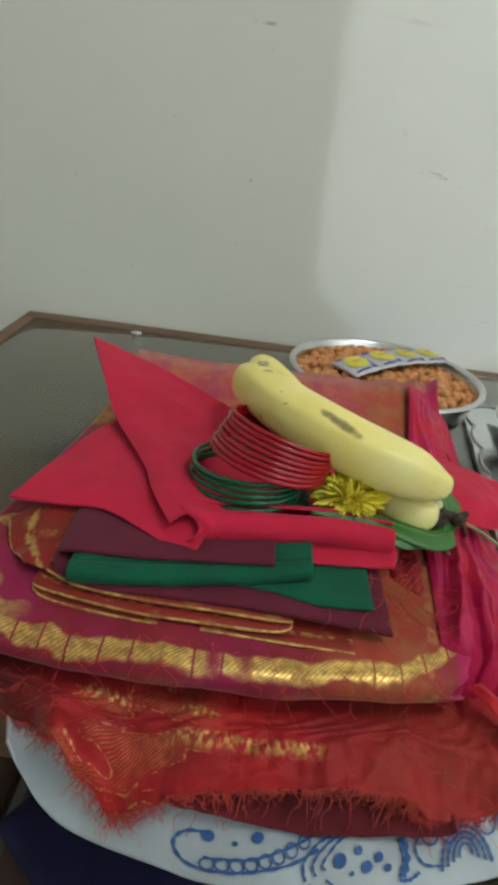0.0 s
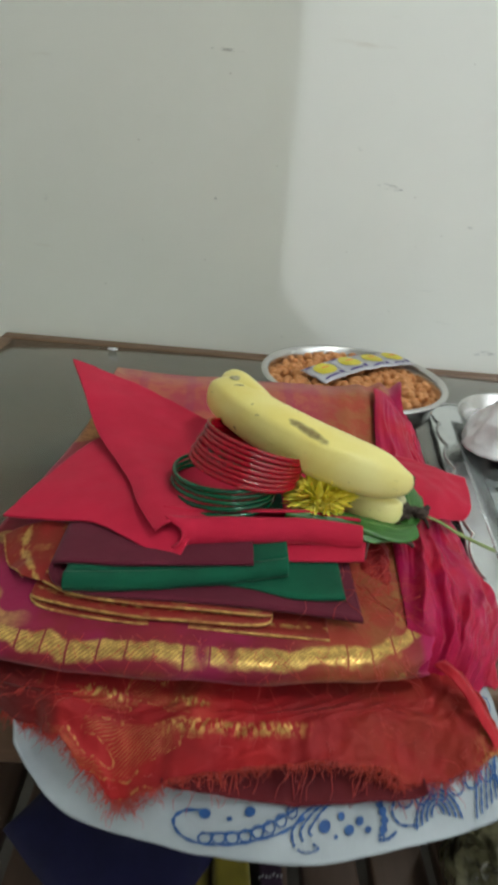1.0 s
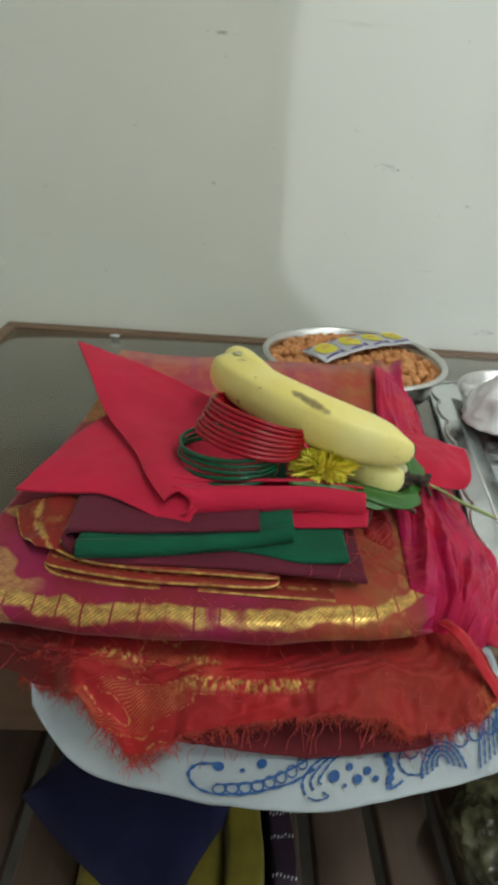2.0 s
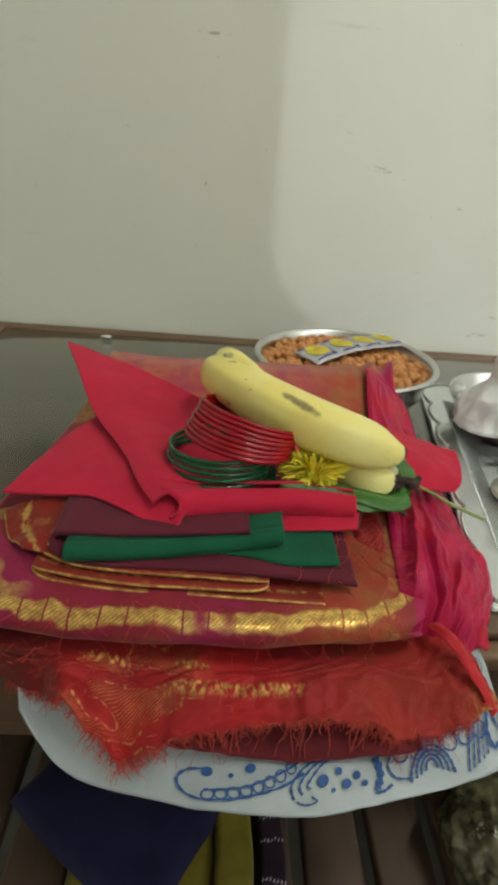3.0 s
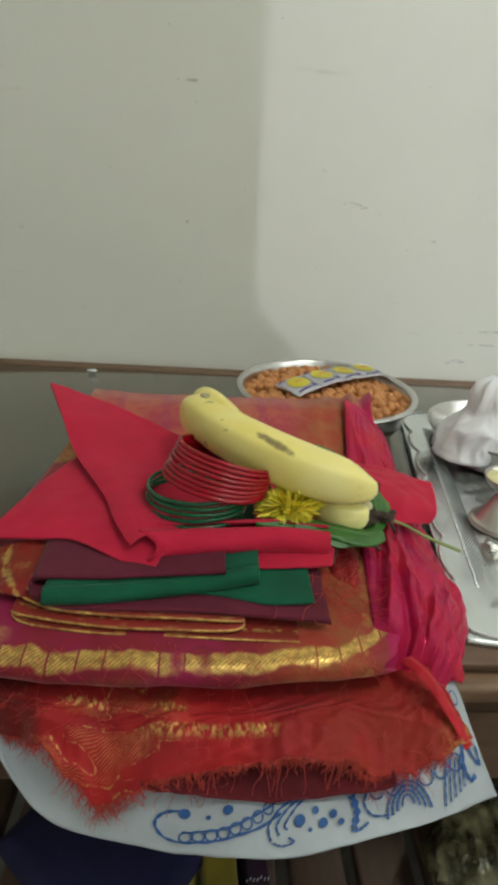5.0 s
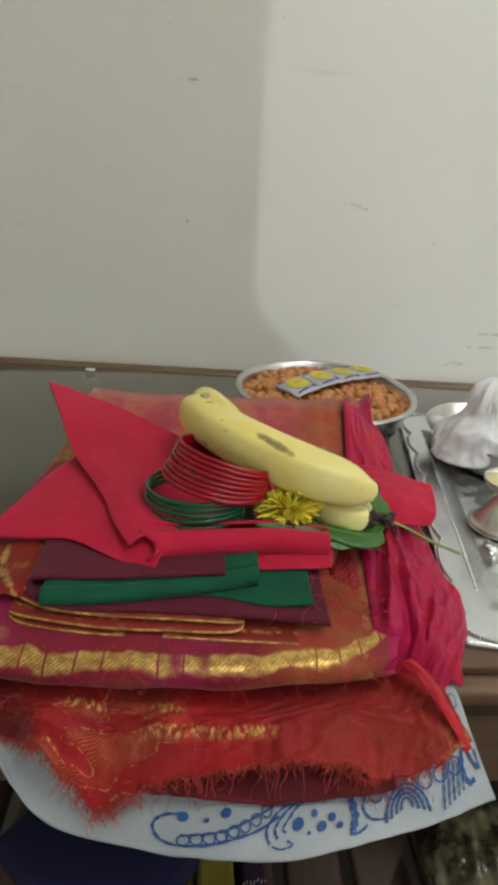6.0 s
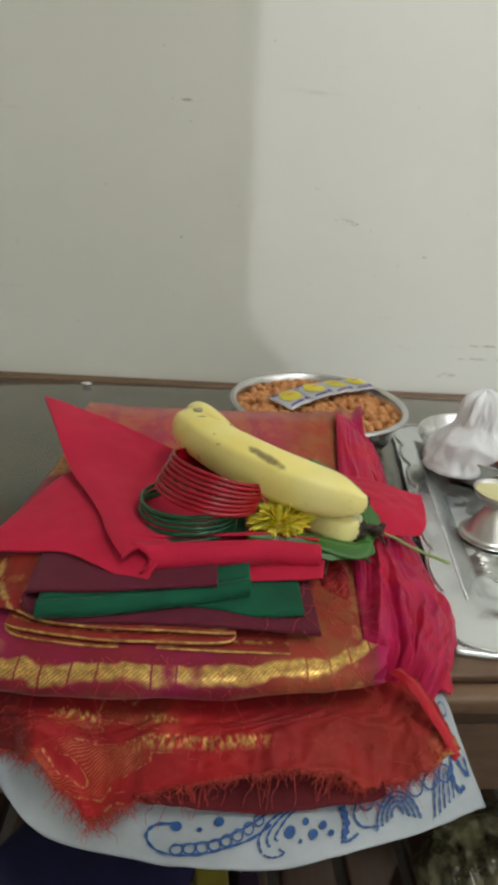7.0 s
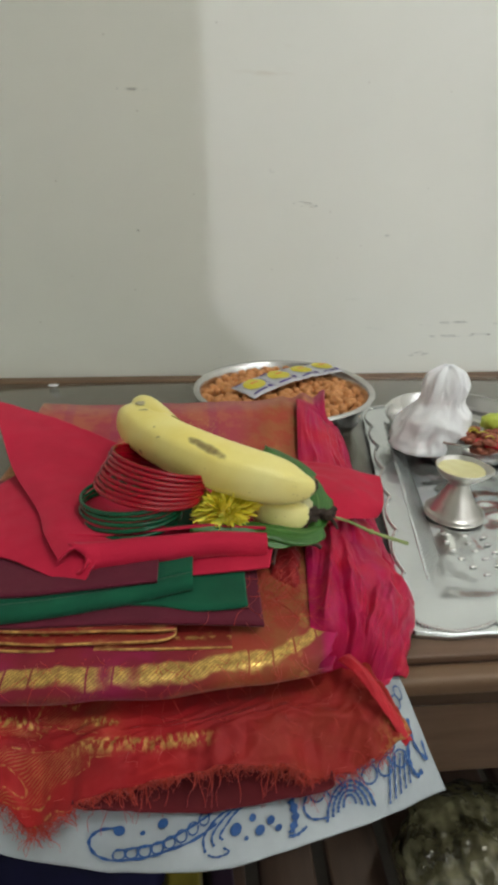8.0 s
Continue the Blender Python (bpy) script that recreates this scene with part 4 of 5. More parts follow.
# ---- red cloth ----
def build_red_cloth():
    t = thing("red_cloth", "crimson cotton cloth folded with two pointed corners raised", "cloth", (0.05, 0.35, 0.06))
    body = (((-0.01, 0.312, 0.060), (0.05, 0.308, 0.0575), (0.12, 0.312, 0.0525), (0.165, 0.345, 0.049)),
            ((-0.02, 0.34, 0.066), (0.05, 0.34, 0.061), (0.12, 0.345, 0.053), (0.185, 0.365, 0.051)),
            ((-0.03, 0.39, 0.066), (0.05, 0.39, 0.064), (0.12, 0.39, 0.055), (0.20, 0.390, 0.050)),
            ((-0.03, 0.44, 0.064), (0.05, 0.43, 0.062), (0.12, 0.43, 0.058), (0.19, 0.425, 0.048)))
    thick(part("lower_fold", grid(sheet(body, 0.002, 24, 1), 60, 50), MAT_RED, t), 0.0016, 0)
    # lower corner reaching out to the side
    low = (((-0.081, 0.308, 0.0590), (-0.072, 0.335, 0.061), (-0.056, 0.380, 0.064), (-0.040, 0.408, 0.067)),
           ((-0.056, 0.306, 0.0600), (-0.046, 0.330, 0.064), (-0.030, 0.354, 0.067), (-0.010, 0.382, 0.068)),
           ((-0.033, 0.304, 0.0610), (-0.022, 0.316, 0.066), (-0.004, 0.330, 0.069), (0.02, 0.348, 0.069)),
           ((-0.0135, 0.2935, 0.0620), (-0.002, 0.301, 0.066), (0.016, 0.310, 0.070), (0.04, 0.330, 0.069)),
           ((0.0005, 0.2858, 0.0620), (0.010, 0.293, 0.066), (0.022, 0.303, 0.069), (0.045, 0.325, 0.069)),
           ((0.0205, 0.2800, 0.0610), (0.024, 0.288, 0.065), (0.030, 0.299, 0.067), (0.05, 0.32, 0.067)))
    thick(part("lower_corner", grid(sheet(low, 0.0016, 30, 5), 40, 60), MAT_RED, t), 0.0016, 0)
    # upper corner, its tip lifted
    up = (((-0.0845, 0.476, 0.0925), (-0.062, 0.472, 0.087), (-0.030, 0.456, 0.083), (0.005, 0.434, 0.078), (0.045, 0.408, 0.070)),
          ((-0.064, 0.428, 0.084), (-0.045, 0.430, 0.083), (-0.018, 0.422, 0.079), (0.02, 0.405, 0.071), (0.05, 0.39, 0.067)),
          ((-0.044, 0.384, 0.073), (-0.032, 0.388, 0.076), (-0.008, 0.384, 0.074), (0.025, 0.370, 0.068), (0.055, 0.36, 0.066)),
          ((-0.016, 0.335, 0.072), (-0.008, 0.340, 0.075), (0.008, 0.340, 0.072), (0.03, 0.335, 0.068), (0.055, 0.33, 0.066)),
          ((-0.006, 0.309, 0.072), (0.002, 0.314, 0.075), (0.014, 0.318, 0.073), (0.034, 0.318, 0.069), (0.055, 0.315, 0.067)),
          ((0.006, 0.288, 0.070), (0.012, 0.292, 0.073), (0.022, 0.298, 0.072), (0.036, 0.302, 0.069), (0.055, 0.303, 0.067)))
    thick(part("upper_corner", grid(sheet(up, 0.0012, 26, 8), 50, 60), MAT_RED, t), 0.0016, 0)
    # hollow front roll with a crumpled open end
    axis = ((0.014, 0.301, 0.0620), (0.03, 0.303, 0.0640), (0.06, 0.307, 0.0640), (0.095, 0.312, 0.0620), (0.122, 0.314, 0.0590))
    def roll(u, v):
        p = curve(axis, u)
        a = 2 * math.pi * (0.30 + 0.92 * v)
        open_end = max(0.0, 1 - u / 0.22)
        r = 0.0100 - 0.002 * u + 0.0034 * open_end + 0.0010 * noise.noise(Vector((u * 5, v * 3, 2)))
        w = 1 + 0.35 * open_end * noise.noise(Vector((v * 9, u * 8, 4)))
        return p + Vector((0.007 * open_end * math.sin(3 * a), 1.2 * r * w * math.cos(a), 1.0 * r * w * math.sin(a)))
    thick(part("front_roll", grid(roll, 60, 36), MAT_RED, t), 0.0014, 0)
    edge = (((0.07, 0.292, 0.0535), (0.095, 0.292, 0.054), (0.122, 0.294, 0.054)), ((0.06, 0.305, 0.056), (0.09, 0.305, 0.0565), (0.125, 0.306, 0.056)), ((0.05, 0.325, 0.060), (0.09, 0.325, 0.059), (0.13, 0.325, 0.058)))
    thick(part("under_edge", grid(sheet(edge, 0.001, 50, 3), 30, 16), MAT_RED, t), 0.0012, 0)
    # far end folded over the magenta silk
    end = (((0.155, 0.425, 0.056), (0.185, 0.418, 0.055), (0.2215, 0.408, 0.048)), ((0.155, 0.395, 0.060), (0.185, 0.392, 0.058), (0.218, 0.388, 0.049)),
           ((0.160, 0.365, 0.058), (0.185, 0.366, 0.056), (0.212, 0.368, 0.047)), ((0.165, 0.345, 0.050), (0.185, 0.352, 0.048), (0.206, 0.362, 0.042)))
    thick(part("far_end", grid(sheet(end, 0.003, 34, 12), 30, 30), MAT_RED, t), 0.0016, 0)
    settle(t)


build_red_cloth()


# ---- bangles ----
def ring_mesh(name, r, tube_r, mat):
    """A thin bangle with fine cut facets round it."""
    def fn(u, v):
        a, b = 2 * math.pi * u, 2 * math.pi * v
        w = tube_r * (1 + 0.05 * math.sin(48 * a))
        return Vector(((r + w * math.cos(b)) * math.cos(a), (r + w * math.cos(b)) * math.sin(a), 1.15 * w * math.sin(b)))
    return part(name, grid(fn, 192, 10, True, True), mat)


def build_bangles():
    rng = random.Random(3)
    first = tagged(ring_mesh("green_bangle", 0.0305, 0.00125, MAT_GREENB), "glossy dark green glass bangle in a stack", "bangle", "green bangles")
    for k in range(5):
        m = pose(0.0409 + rng.uniform(-0.0010, 0.0010), 0.3340 + 0.0006 * k, 0.0672 + 0.0038 * k, -8 + rng.uniform(-1.2, 1.2), rng.uniform(-2.0, 1.0), rng.uniform(-4, 4))
        if k:
            copy_thing(first, m)
        else:
            first.matrix_basis = m
    first = tagged(ring_mesh("red_bangle", 0.0320, 0.00125, MAT_REDB), "glossy red glass bangle leaning in a fanned stack", "bangle", "red bangles")
    for k in range(8):
        m = pose(0.0513 + 0.0012 * k + rng.uniform(-0.0006, 0.0006), 0.3361 + 0.0026 * k, 0.0855 + 0.0014 * k, -9 - 0.6 * k + rng.uniform(-0.7, 0.7), 11.0 + 0.7 * k + rng.uniform(-0.6, 0.6), rng.uniform(-3, 3))
        if k:
            copy_thing(first, m)
        else:
            first.matrix_basis = m


build_bangles()


# ---- leaves, flower, bananas ----
def leaf_mesh(points, width, bend, name, parent, seed):
    """A pointed leaf along a short line; width across at its widest."""
    def fn(u, v):
        p = curve(points, u)
        d = (curve(points, min(u + 0.03, 1)) - curve(points, max(u - 0.03, 0))).normalized()
        side = Vector((-d.y, d.x, 0)).normalized()
        w = width * (math.sin(math.pi * min(u ** 0.62, 1.0)) ** 0.85 + 0.02) * (1 + 0.05 * noise.noise(Vector((u * 9, seed, 0))))
        k = 2 * v - 1
        return p + side * (0.5 * w * k) + Vector((0, 0, bend * k * k + 0.0012 * noise.noise(Vector((u * 7, v * 6, seed)))))
    return thick(part(name, grid(fn, 30, 14, scale=lambda u, v: (u, 2 * v - 1)), MAT_LEAF, parent), 0.0004, 0)


def build_leaves():
    t = thing("betel_leaf", "glossy green betel leaf lying under bananas and flower", "leaf", (0.13, 0.36, 0.066))
    leaf_mesh(((0.1344, 0.4338, 0.0660), (0.1527, 0.3986, 0.0640), (0.1620, 0.3645, 0.0620), (0.1591, 0.3389, 0.0600), (0.1486, 0.3177, 0.0580)), 0.025, -0.003, "blade", t, 1)
    settle(t)
    t = thing("betel_leaf", "green betel leaf with a long pale stalk", "leaf", (0.15, 0.34, 0.06))
    leaf_mesh(((0.1591, 0.3260, 0.0600), (0.1454, 0.3187, 0.0610), (0.1273, 0.3199, 0.0640), (0.1050, 0.3176, 0.0695), (0.0766, 0.3107, 0.0720)), 0.020, -0.003, "blade", t, 4)
    bm = bmesh.new()
    tube(bm, ((0.1677, 0.3390, 0.0590), (0.1809, 0.3409, 0.0530), (0.1968, 0.3416, 0.0440), (0.2251, 0.3462, 0.0300)), 0.0013, 20, 8, radii=(0.0010, 0.0010, 0.0012, 0.0014))
    ball(bm, (0.1968, 0.3416, 0.0440), 0.0019, 2, (1.2, 1, 0.9), 0.3, 6)
    part("stalk", bm, MAT_STALK, t, "pale green stalk with a joint")
    settle(t)
    t = thing("betel_leaf", "small curled green betel leaf half hidden", "leaf", (0.13, 0.32, 0.055))
    leaf_mesh(((0.1115, 0.3233, 0.0660), (0.1166, 0.3188, 0.0630), (0.1299, 0.3120, 0.0600), (0.1494, 0.3174, 0.0570)), 0.013, -0.002, "blade", t, 9)
    settle(t)
    bm = bmesh.new()
    tube(bm, ((0.1369, 0.3222, 0.0560), (0.1295, 0.3161, 0.0540), (0.1270, 0.3110, 0.0500), (0.1259, 0.3064, 0.0470)), 0.0020, 12, 7, 0.6)
    tube(bm, ((0.1369, 0.3222, 0.0560), (0.1463, 0.3182, 0.0550), (0.1543, 0.3166, 0.0530), (0.1566, 0.3160, 0.0510)), 0.0016, 12, 7, 0.9)
    tagged(part("dry_twig", bm, MAT_TWIG), "small dry brown twigs under the leaf", "twig")


build_leaves()


def build_flower():
    at = Vector((0.0980, 0.3285, 0.0745))
    t = thing("yellow_flower", "bright yellow chrysanthemum head lying on the leaf", "flower", at)
    rng = random.Random(8)
    bm = bmesh.new()
    ball(bm, (0, 0, -0.001), 0.009, 2, (1, 1, 0.8))
    rings = ((44, -16, 0.0165), (50, -4, 0.0175), (52, 8, 0.0172), (52, 20, 0.0166), (48, 32, 0.0158), (44, 44, 0.0150), (36, 56, 0.0140), (26, 68, 0.0130), (14, 80, 0.0122))
    for ring, (n, lift, length) in enumerate(rings):
        for k in range(n):
            a = 2 * math.pi * (k + 0.5 * ring + 0.6 * rng.random()) / n
            el = radians(lift + rng.uniform(-12, 12))
            ln = length * rng.uniform(0.75, 1.12) * (1 + 0.12 * math.sin(2 * a + 1))
            d = Vector((math.cos(a) * math.cos(el), math.sin(a) * math.cos(el), math.sin(el) * 0.85))
            side = Vector((-math.sin(a), math.cos(a), 0)) + Vector((0, 0, rng.uniform(-0.4, 0.4)))
            side.normalize()
            up = side.cross(d) * -1
            curl = rng.uniform(-0.004, 0.006)
            prev = None
            for i in range(5):
                f = i / 4
                w = 0.0015 * (0.5 + math.sin(math.pi * min(f * 0.8 + 0.1, 1)) * 0.6) * (0.55 if i == 4 else 1)
                c = d * (0.003 + ln * f) + up * (curl * f * f) - Vector((0, 0, 0.002))
                row = [bm.verts.new(c + side * (w * q) + up * (0.0007 * abs(q))) for q in (-1, 0, 1)]
                if prev:
                    for q in (0, 1):
                        bm.faces.new([prev[q], prev[q + 1], row[q + 1], row[q]])
                prev = row
    part("petals", bm, MAT_PETAL, t)
    bm = bmesh.new()
    ball(bm, (0, 0, -0.006), 0.008, 2, (1, 1, 0.5))
    part("calyx", bm, MAT_STALK, t, "pale green flower base")
    t.rotation_euler = (radians(14), radians(-8), 0)
    t.scale = (0.98, 0.90, 0.90)


build_flower()


def banana_mesh(points, radii, sides=40, steps=56, turn=0.35, sharp=0.42):
    """A banana along a line: five flat faces that meet in rounded ridges."""
    def fn(u, v):
        p = curve(points, u)
        d = (curve(points, min(u + 0.02, 1)) - curve(points, max(u - 0.02, 0))).normalized()
        side = d.cross(Vector((0, 0, 1))).normalized()
        up = side.cross(d)
        r = max(curve([(k, 0, 0) for k in radii], u).x, 0.0004)
        a = 2 * math.pi * v
        face = (a + turn + 0.12 * math.sin(3 * u)) % (0.4 * math.pi) - 0.2 * math.pi
        k = 1 + sharp * (0.90 / math.cos(face) - 1.0)
        k *= 1 + 0.018 * noise.noise(Vector((u * 9, math.cos(a) * 1.5, math.sin(a) * 1.5))) + 0.008 * noise.noise(Vector((u * 30, math.cos(a) * 4, math.sin(a) * 4)))
        return p + r * k * (math.cos(a) * side + 0.97 * math.sin(a) * up)
    return grid(fn, steps, sides, closed_v=True)


def build_bananas():
    t = thing("banana", "ripe pale yellow banana with brown bruises on the bangles", "banana", (0.09, 0.39, 0.085))
    line = ((0.0326, 0.4131, 0.1030), (0.0343, 0.4101, 0.1030), (0.0395, 0.4003, 0.1030), (0.0512, 0.3805, 0.1025), (0.0673, 0.3627, 0.1005), (0.0876, 0.3483, 0.0970), (0.1104, 0.3385, 0.0925), (0.1321, 0.3350, 0.0875), (0.1463, 0.3359, 0.0840), (0.1536, 0.3419, 0.0825))
    part("peel", banana_mesh(line, (0.0030, 0.0098, 0.0148, 0.0163, 0.0168, 0.0170, 0.0166, 0.0150, 0.0096, 0.0030), steps=80), MAT_BANANA, t)
    bm = bmesh.new()
    ball(bm, (0.1535, 0.3407, 0.0815), 0.0040, 3, (1, 1, 1.2), 0.5, 2)
    part("tip", bm, MAT_BLACK, t, "blackened blossom end")
    # neck bent back over the end, cut short
    part("neck", banana_mesh(((0.0588, 0.3800, 0.1040), (0.0501, 0.3962, 0.1075), (0.0443, 0.4099, 0.1085), (0.0401, 0.4150, 0.1080), (0.0373, 0.4157, 0.1062)), (0.0135, 0.0125, 0.0105, 0.0080, 0.0045), 30, 28, 0.9, 0.3), MAT_BANANA, t, "pale bent neck")
    bm = bmesh.new()
    ball(bm, (0.0448, 0.3967, 0.1180), 0.0034, 3, (1.4, 1, 0.3), 0.3, 5)
    part("cut_end", bm, MAT_CUT, t, "greyish cut end")
    settle(t)
    t = thing("banana", "small yellow banana with a torn black stem under another", "banana", (0.12, 0.35, 0.07))
    line = ((0.1194, 0.3486, 0.0660), (0.1255, 0.3415, 0.0655), (0.1339, 0.3361, 0.0650), (0.1420, 0.3349, 0.0640), (0.1485, 0.3396, 0.0630))
    part("peel", banana_mesh(line, (0.0090, 0.0112, 0.0116, 0.0105, 0.0066)), MAT_BANANA, t)
    bm = bmesh.new()
    ball(bm, (0.1504, 0.3428, 0.0650), 0.0060, 3, (0.9, 0.9, 1.1), 0.15, 3)
    part("cut_end", bm, MAT_PITH, t, "pale green cut end")
    bm = bmesh.new()
    a, b, c, d = Vector((0.1458, 0.3342, 0.0625)), Vector((0.1559, 0.3392, 0.0610)), Vector((0.1649, 0.3372, 0.0610)), Vector((0.1707, 0.3411, 0.0640))
    ball(bm, a, 0.0056, 3, (1.2, 0.9, 0.9), 0.8, 7, 2.5)
    ball(bm, b, 0.0050, 3, (1.3, 1, 0.8), 0.9, 9, 2.5)
    ball(bm, (a + b) / 2, 0.0052, 3, (1.2, 1, 0.9), 0.9, 12, 2.5)
    ball(bm, c, 0.0036, 3, (1.4, 1, 0.9), 0.8, 4, 2.5)
    tube(bm, (b, c, (c + d) / 2, d), 0.0030, 12, 7, 0.6)
    tube(bm, (c, c + Vector((0.004, -0.003, -0.004)), c + Vector((0.006, -0.004, -0.008))), 0.0016, 8, 6, 0.5)
    tube(bm, (a, a + Vector((0.002, -0.006, -0.003)), a + Vector((0.006, -0.009, -0.004))), 0.0014, 8, 6, 0.5)
    part("stem", bm, MAT_BLACK, t, "black shrivelled stem")
    settle(t)


build_bananas()


# ---- steel bowl with chickpeas and sachets ----
BOWL = Vector((0.176, 0.625, 0.0))


def build_bowl():
    t = thing("steel_bowl", "shallow stainless steel bowl on the glass table", "bowl", BOWL)
    outer = ((0.0001, 0.001), (0.045, 0.001), (0.074, 0.003), (0.086, 0.016), (0.092, 0.034), (0.095, 0.043), (0.100, 0.0445), (0.1005, 0.046), (0.098, 0.0475), (0.0935, 0.0455), (0.089, 0.034), (0.083, 0.017), (0.072, 0.005), (0.045, 0.003), (0.0001, 0.003))
    part("body", lathe(outer, 96), MAT_STEEL, t)
    # roasted chickpeas heaped inside
    rng = random.Random(21)
    proto = bmesh.new()
    bmesh.ops.create_icosphere(proto, subdivisions=2, radius=1)
    base = [v.co.copy() for v in proto.verts]
    faces = [[v.index for v in f.verts] for f in proto.faces]
    proto.free()
    verts, polys = [], []
    for k in range(620):
        r = 0.088 * math.sqrt(rng.random())
        a = rng.uniform(0, 2 * math.pi)
        top = 0.036 + 0.006 * (1 - (r / 0.09) ** 2) + rng.uniform(-0.006, 0.003)
        c = Vector((r * math.cos(a), r * math.sin(a), top)) + BOWL
        s = rng.uniform(0.0042, 0.0056)
        turn = Euler((rng.random() * 6, rng.random() * 6, rng.random() * 6)).to_matrix()
        off = len(verts)
        for p in base:
            q = p * (1 + 0.16 * noise.noise(p * 1.7 + Vector((k, 0, 0)))) * s
            q.z += 0.25 * s * max(0, p.x) ** 3
            verts.append(c + turn @ q)
        polys += [[i + off for i in f] for f in faces]
    me = bpy.data.meshes.new("roasted_chickpeas")
    me.from_pydata(verts, [], polys)
    me.polygons.foreach_set("use_smooth", [True] * len(polys))
    me.materials.append(MAT_CHICK)
    tagged(new("roasted_chickpeas", me), "orange brown roasted chickpeas filling the steel bowl", "chickpeas", kind="stuff")
    # grain bed under the visible ones
    bm = bmesh.new()
    ball(bm, BOWL + Vector((0, 0, 0.022)), 0.082, 3, (1, 1, 0.14), 0.05)
    tagged(part("chickpea_bed", bm, MAT_CHICK), "dense heap of roasted chickpeas", "chickpeas", kind="stuff")


build_bowl()


def build_sachets():
    """A strip of joined foil sachets with yellow panels lying on the chickpeas."""
    t = thing("sachet_strip", "strip of silver sachets with yellow panels on chickpeas", "sachet", (0.2, 0.65, 0.05))
    a, b = Vector((0.128, 0.600, 0.0495)), Vector((0.244, 0.686, 0.0535))
    d = (b - a).normalized()
    side = Vector((-d.y, d.x, 0.02)).normalized()
    length = (b - a).length
    n = 4
    for k in range(n):
        def surface(u, v, k=k, lift=0.0):
            s = (k + u) / n
            puff = 0.0038 * (math.sin(math.pi * u) * math.sin(math.pi * v)) ** 0.6
            sag = 0.004 * math.sin(math.pi * s * 1.3)
            p = a + d * (length * s) + side * ((v - 0.5) * 0.038)
            return p + Vector((0, 0, puff + sag + lift + 0.0010 * noise.noise(Vector((s * 14, v * 4, 2)))))
        s = part("sachet", grid(surface, 16, 16), MAT_FOIL, t)
        thick(s, 0.0008, -1)

        def on(u, v):
            return surface(min(max(u, 0), 1), min(max(v, 0), 1), lift=0.0009)
        oval = lambda u, v: on(0.5 + 0.36 * v * math.cos(2 * math.pi * u), 0.54 + 0.33 * v * math.sin(2 * math.pi * u))
        part("yellow_panel", grid(oval, 24, 5), MAT_YELLOW, s, "yellow oval panel")
        mark = lambda u, v: on(0.36 + 0.28 * u, 0.5 + 0.09 * v) + Vector((0, 0, 0.0004))
        part("print_bar", grid(mark, 8, 3), MAT_ORANGE, s, "orange print bar")
        for u0, v0, w, h in ((0.12, 0.08, 0.5, 0.06), (0.70, 0.10, 0.2, 0.12), (0.06, 0.85, 0.25, 0.08), (0.88, 0.3, 0.06, 0.5)):
            bar = lambda u, v: on(u0 + w * u, v0 + h * v)
            part("print_bar", grid(bar, 6, 3), MAT_PURPLE, s, "violet print bar")
    settle(t)


build_sachets()


# ---- silver tray ----

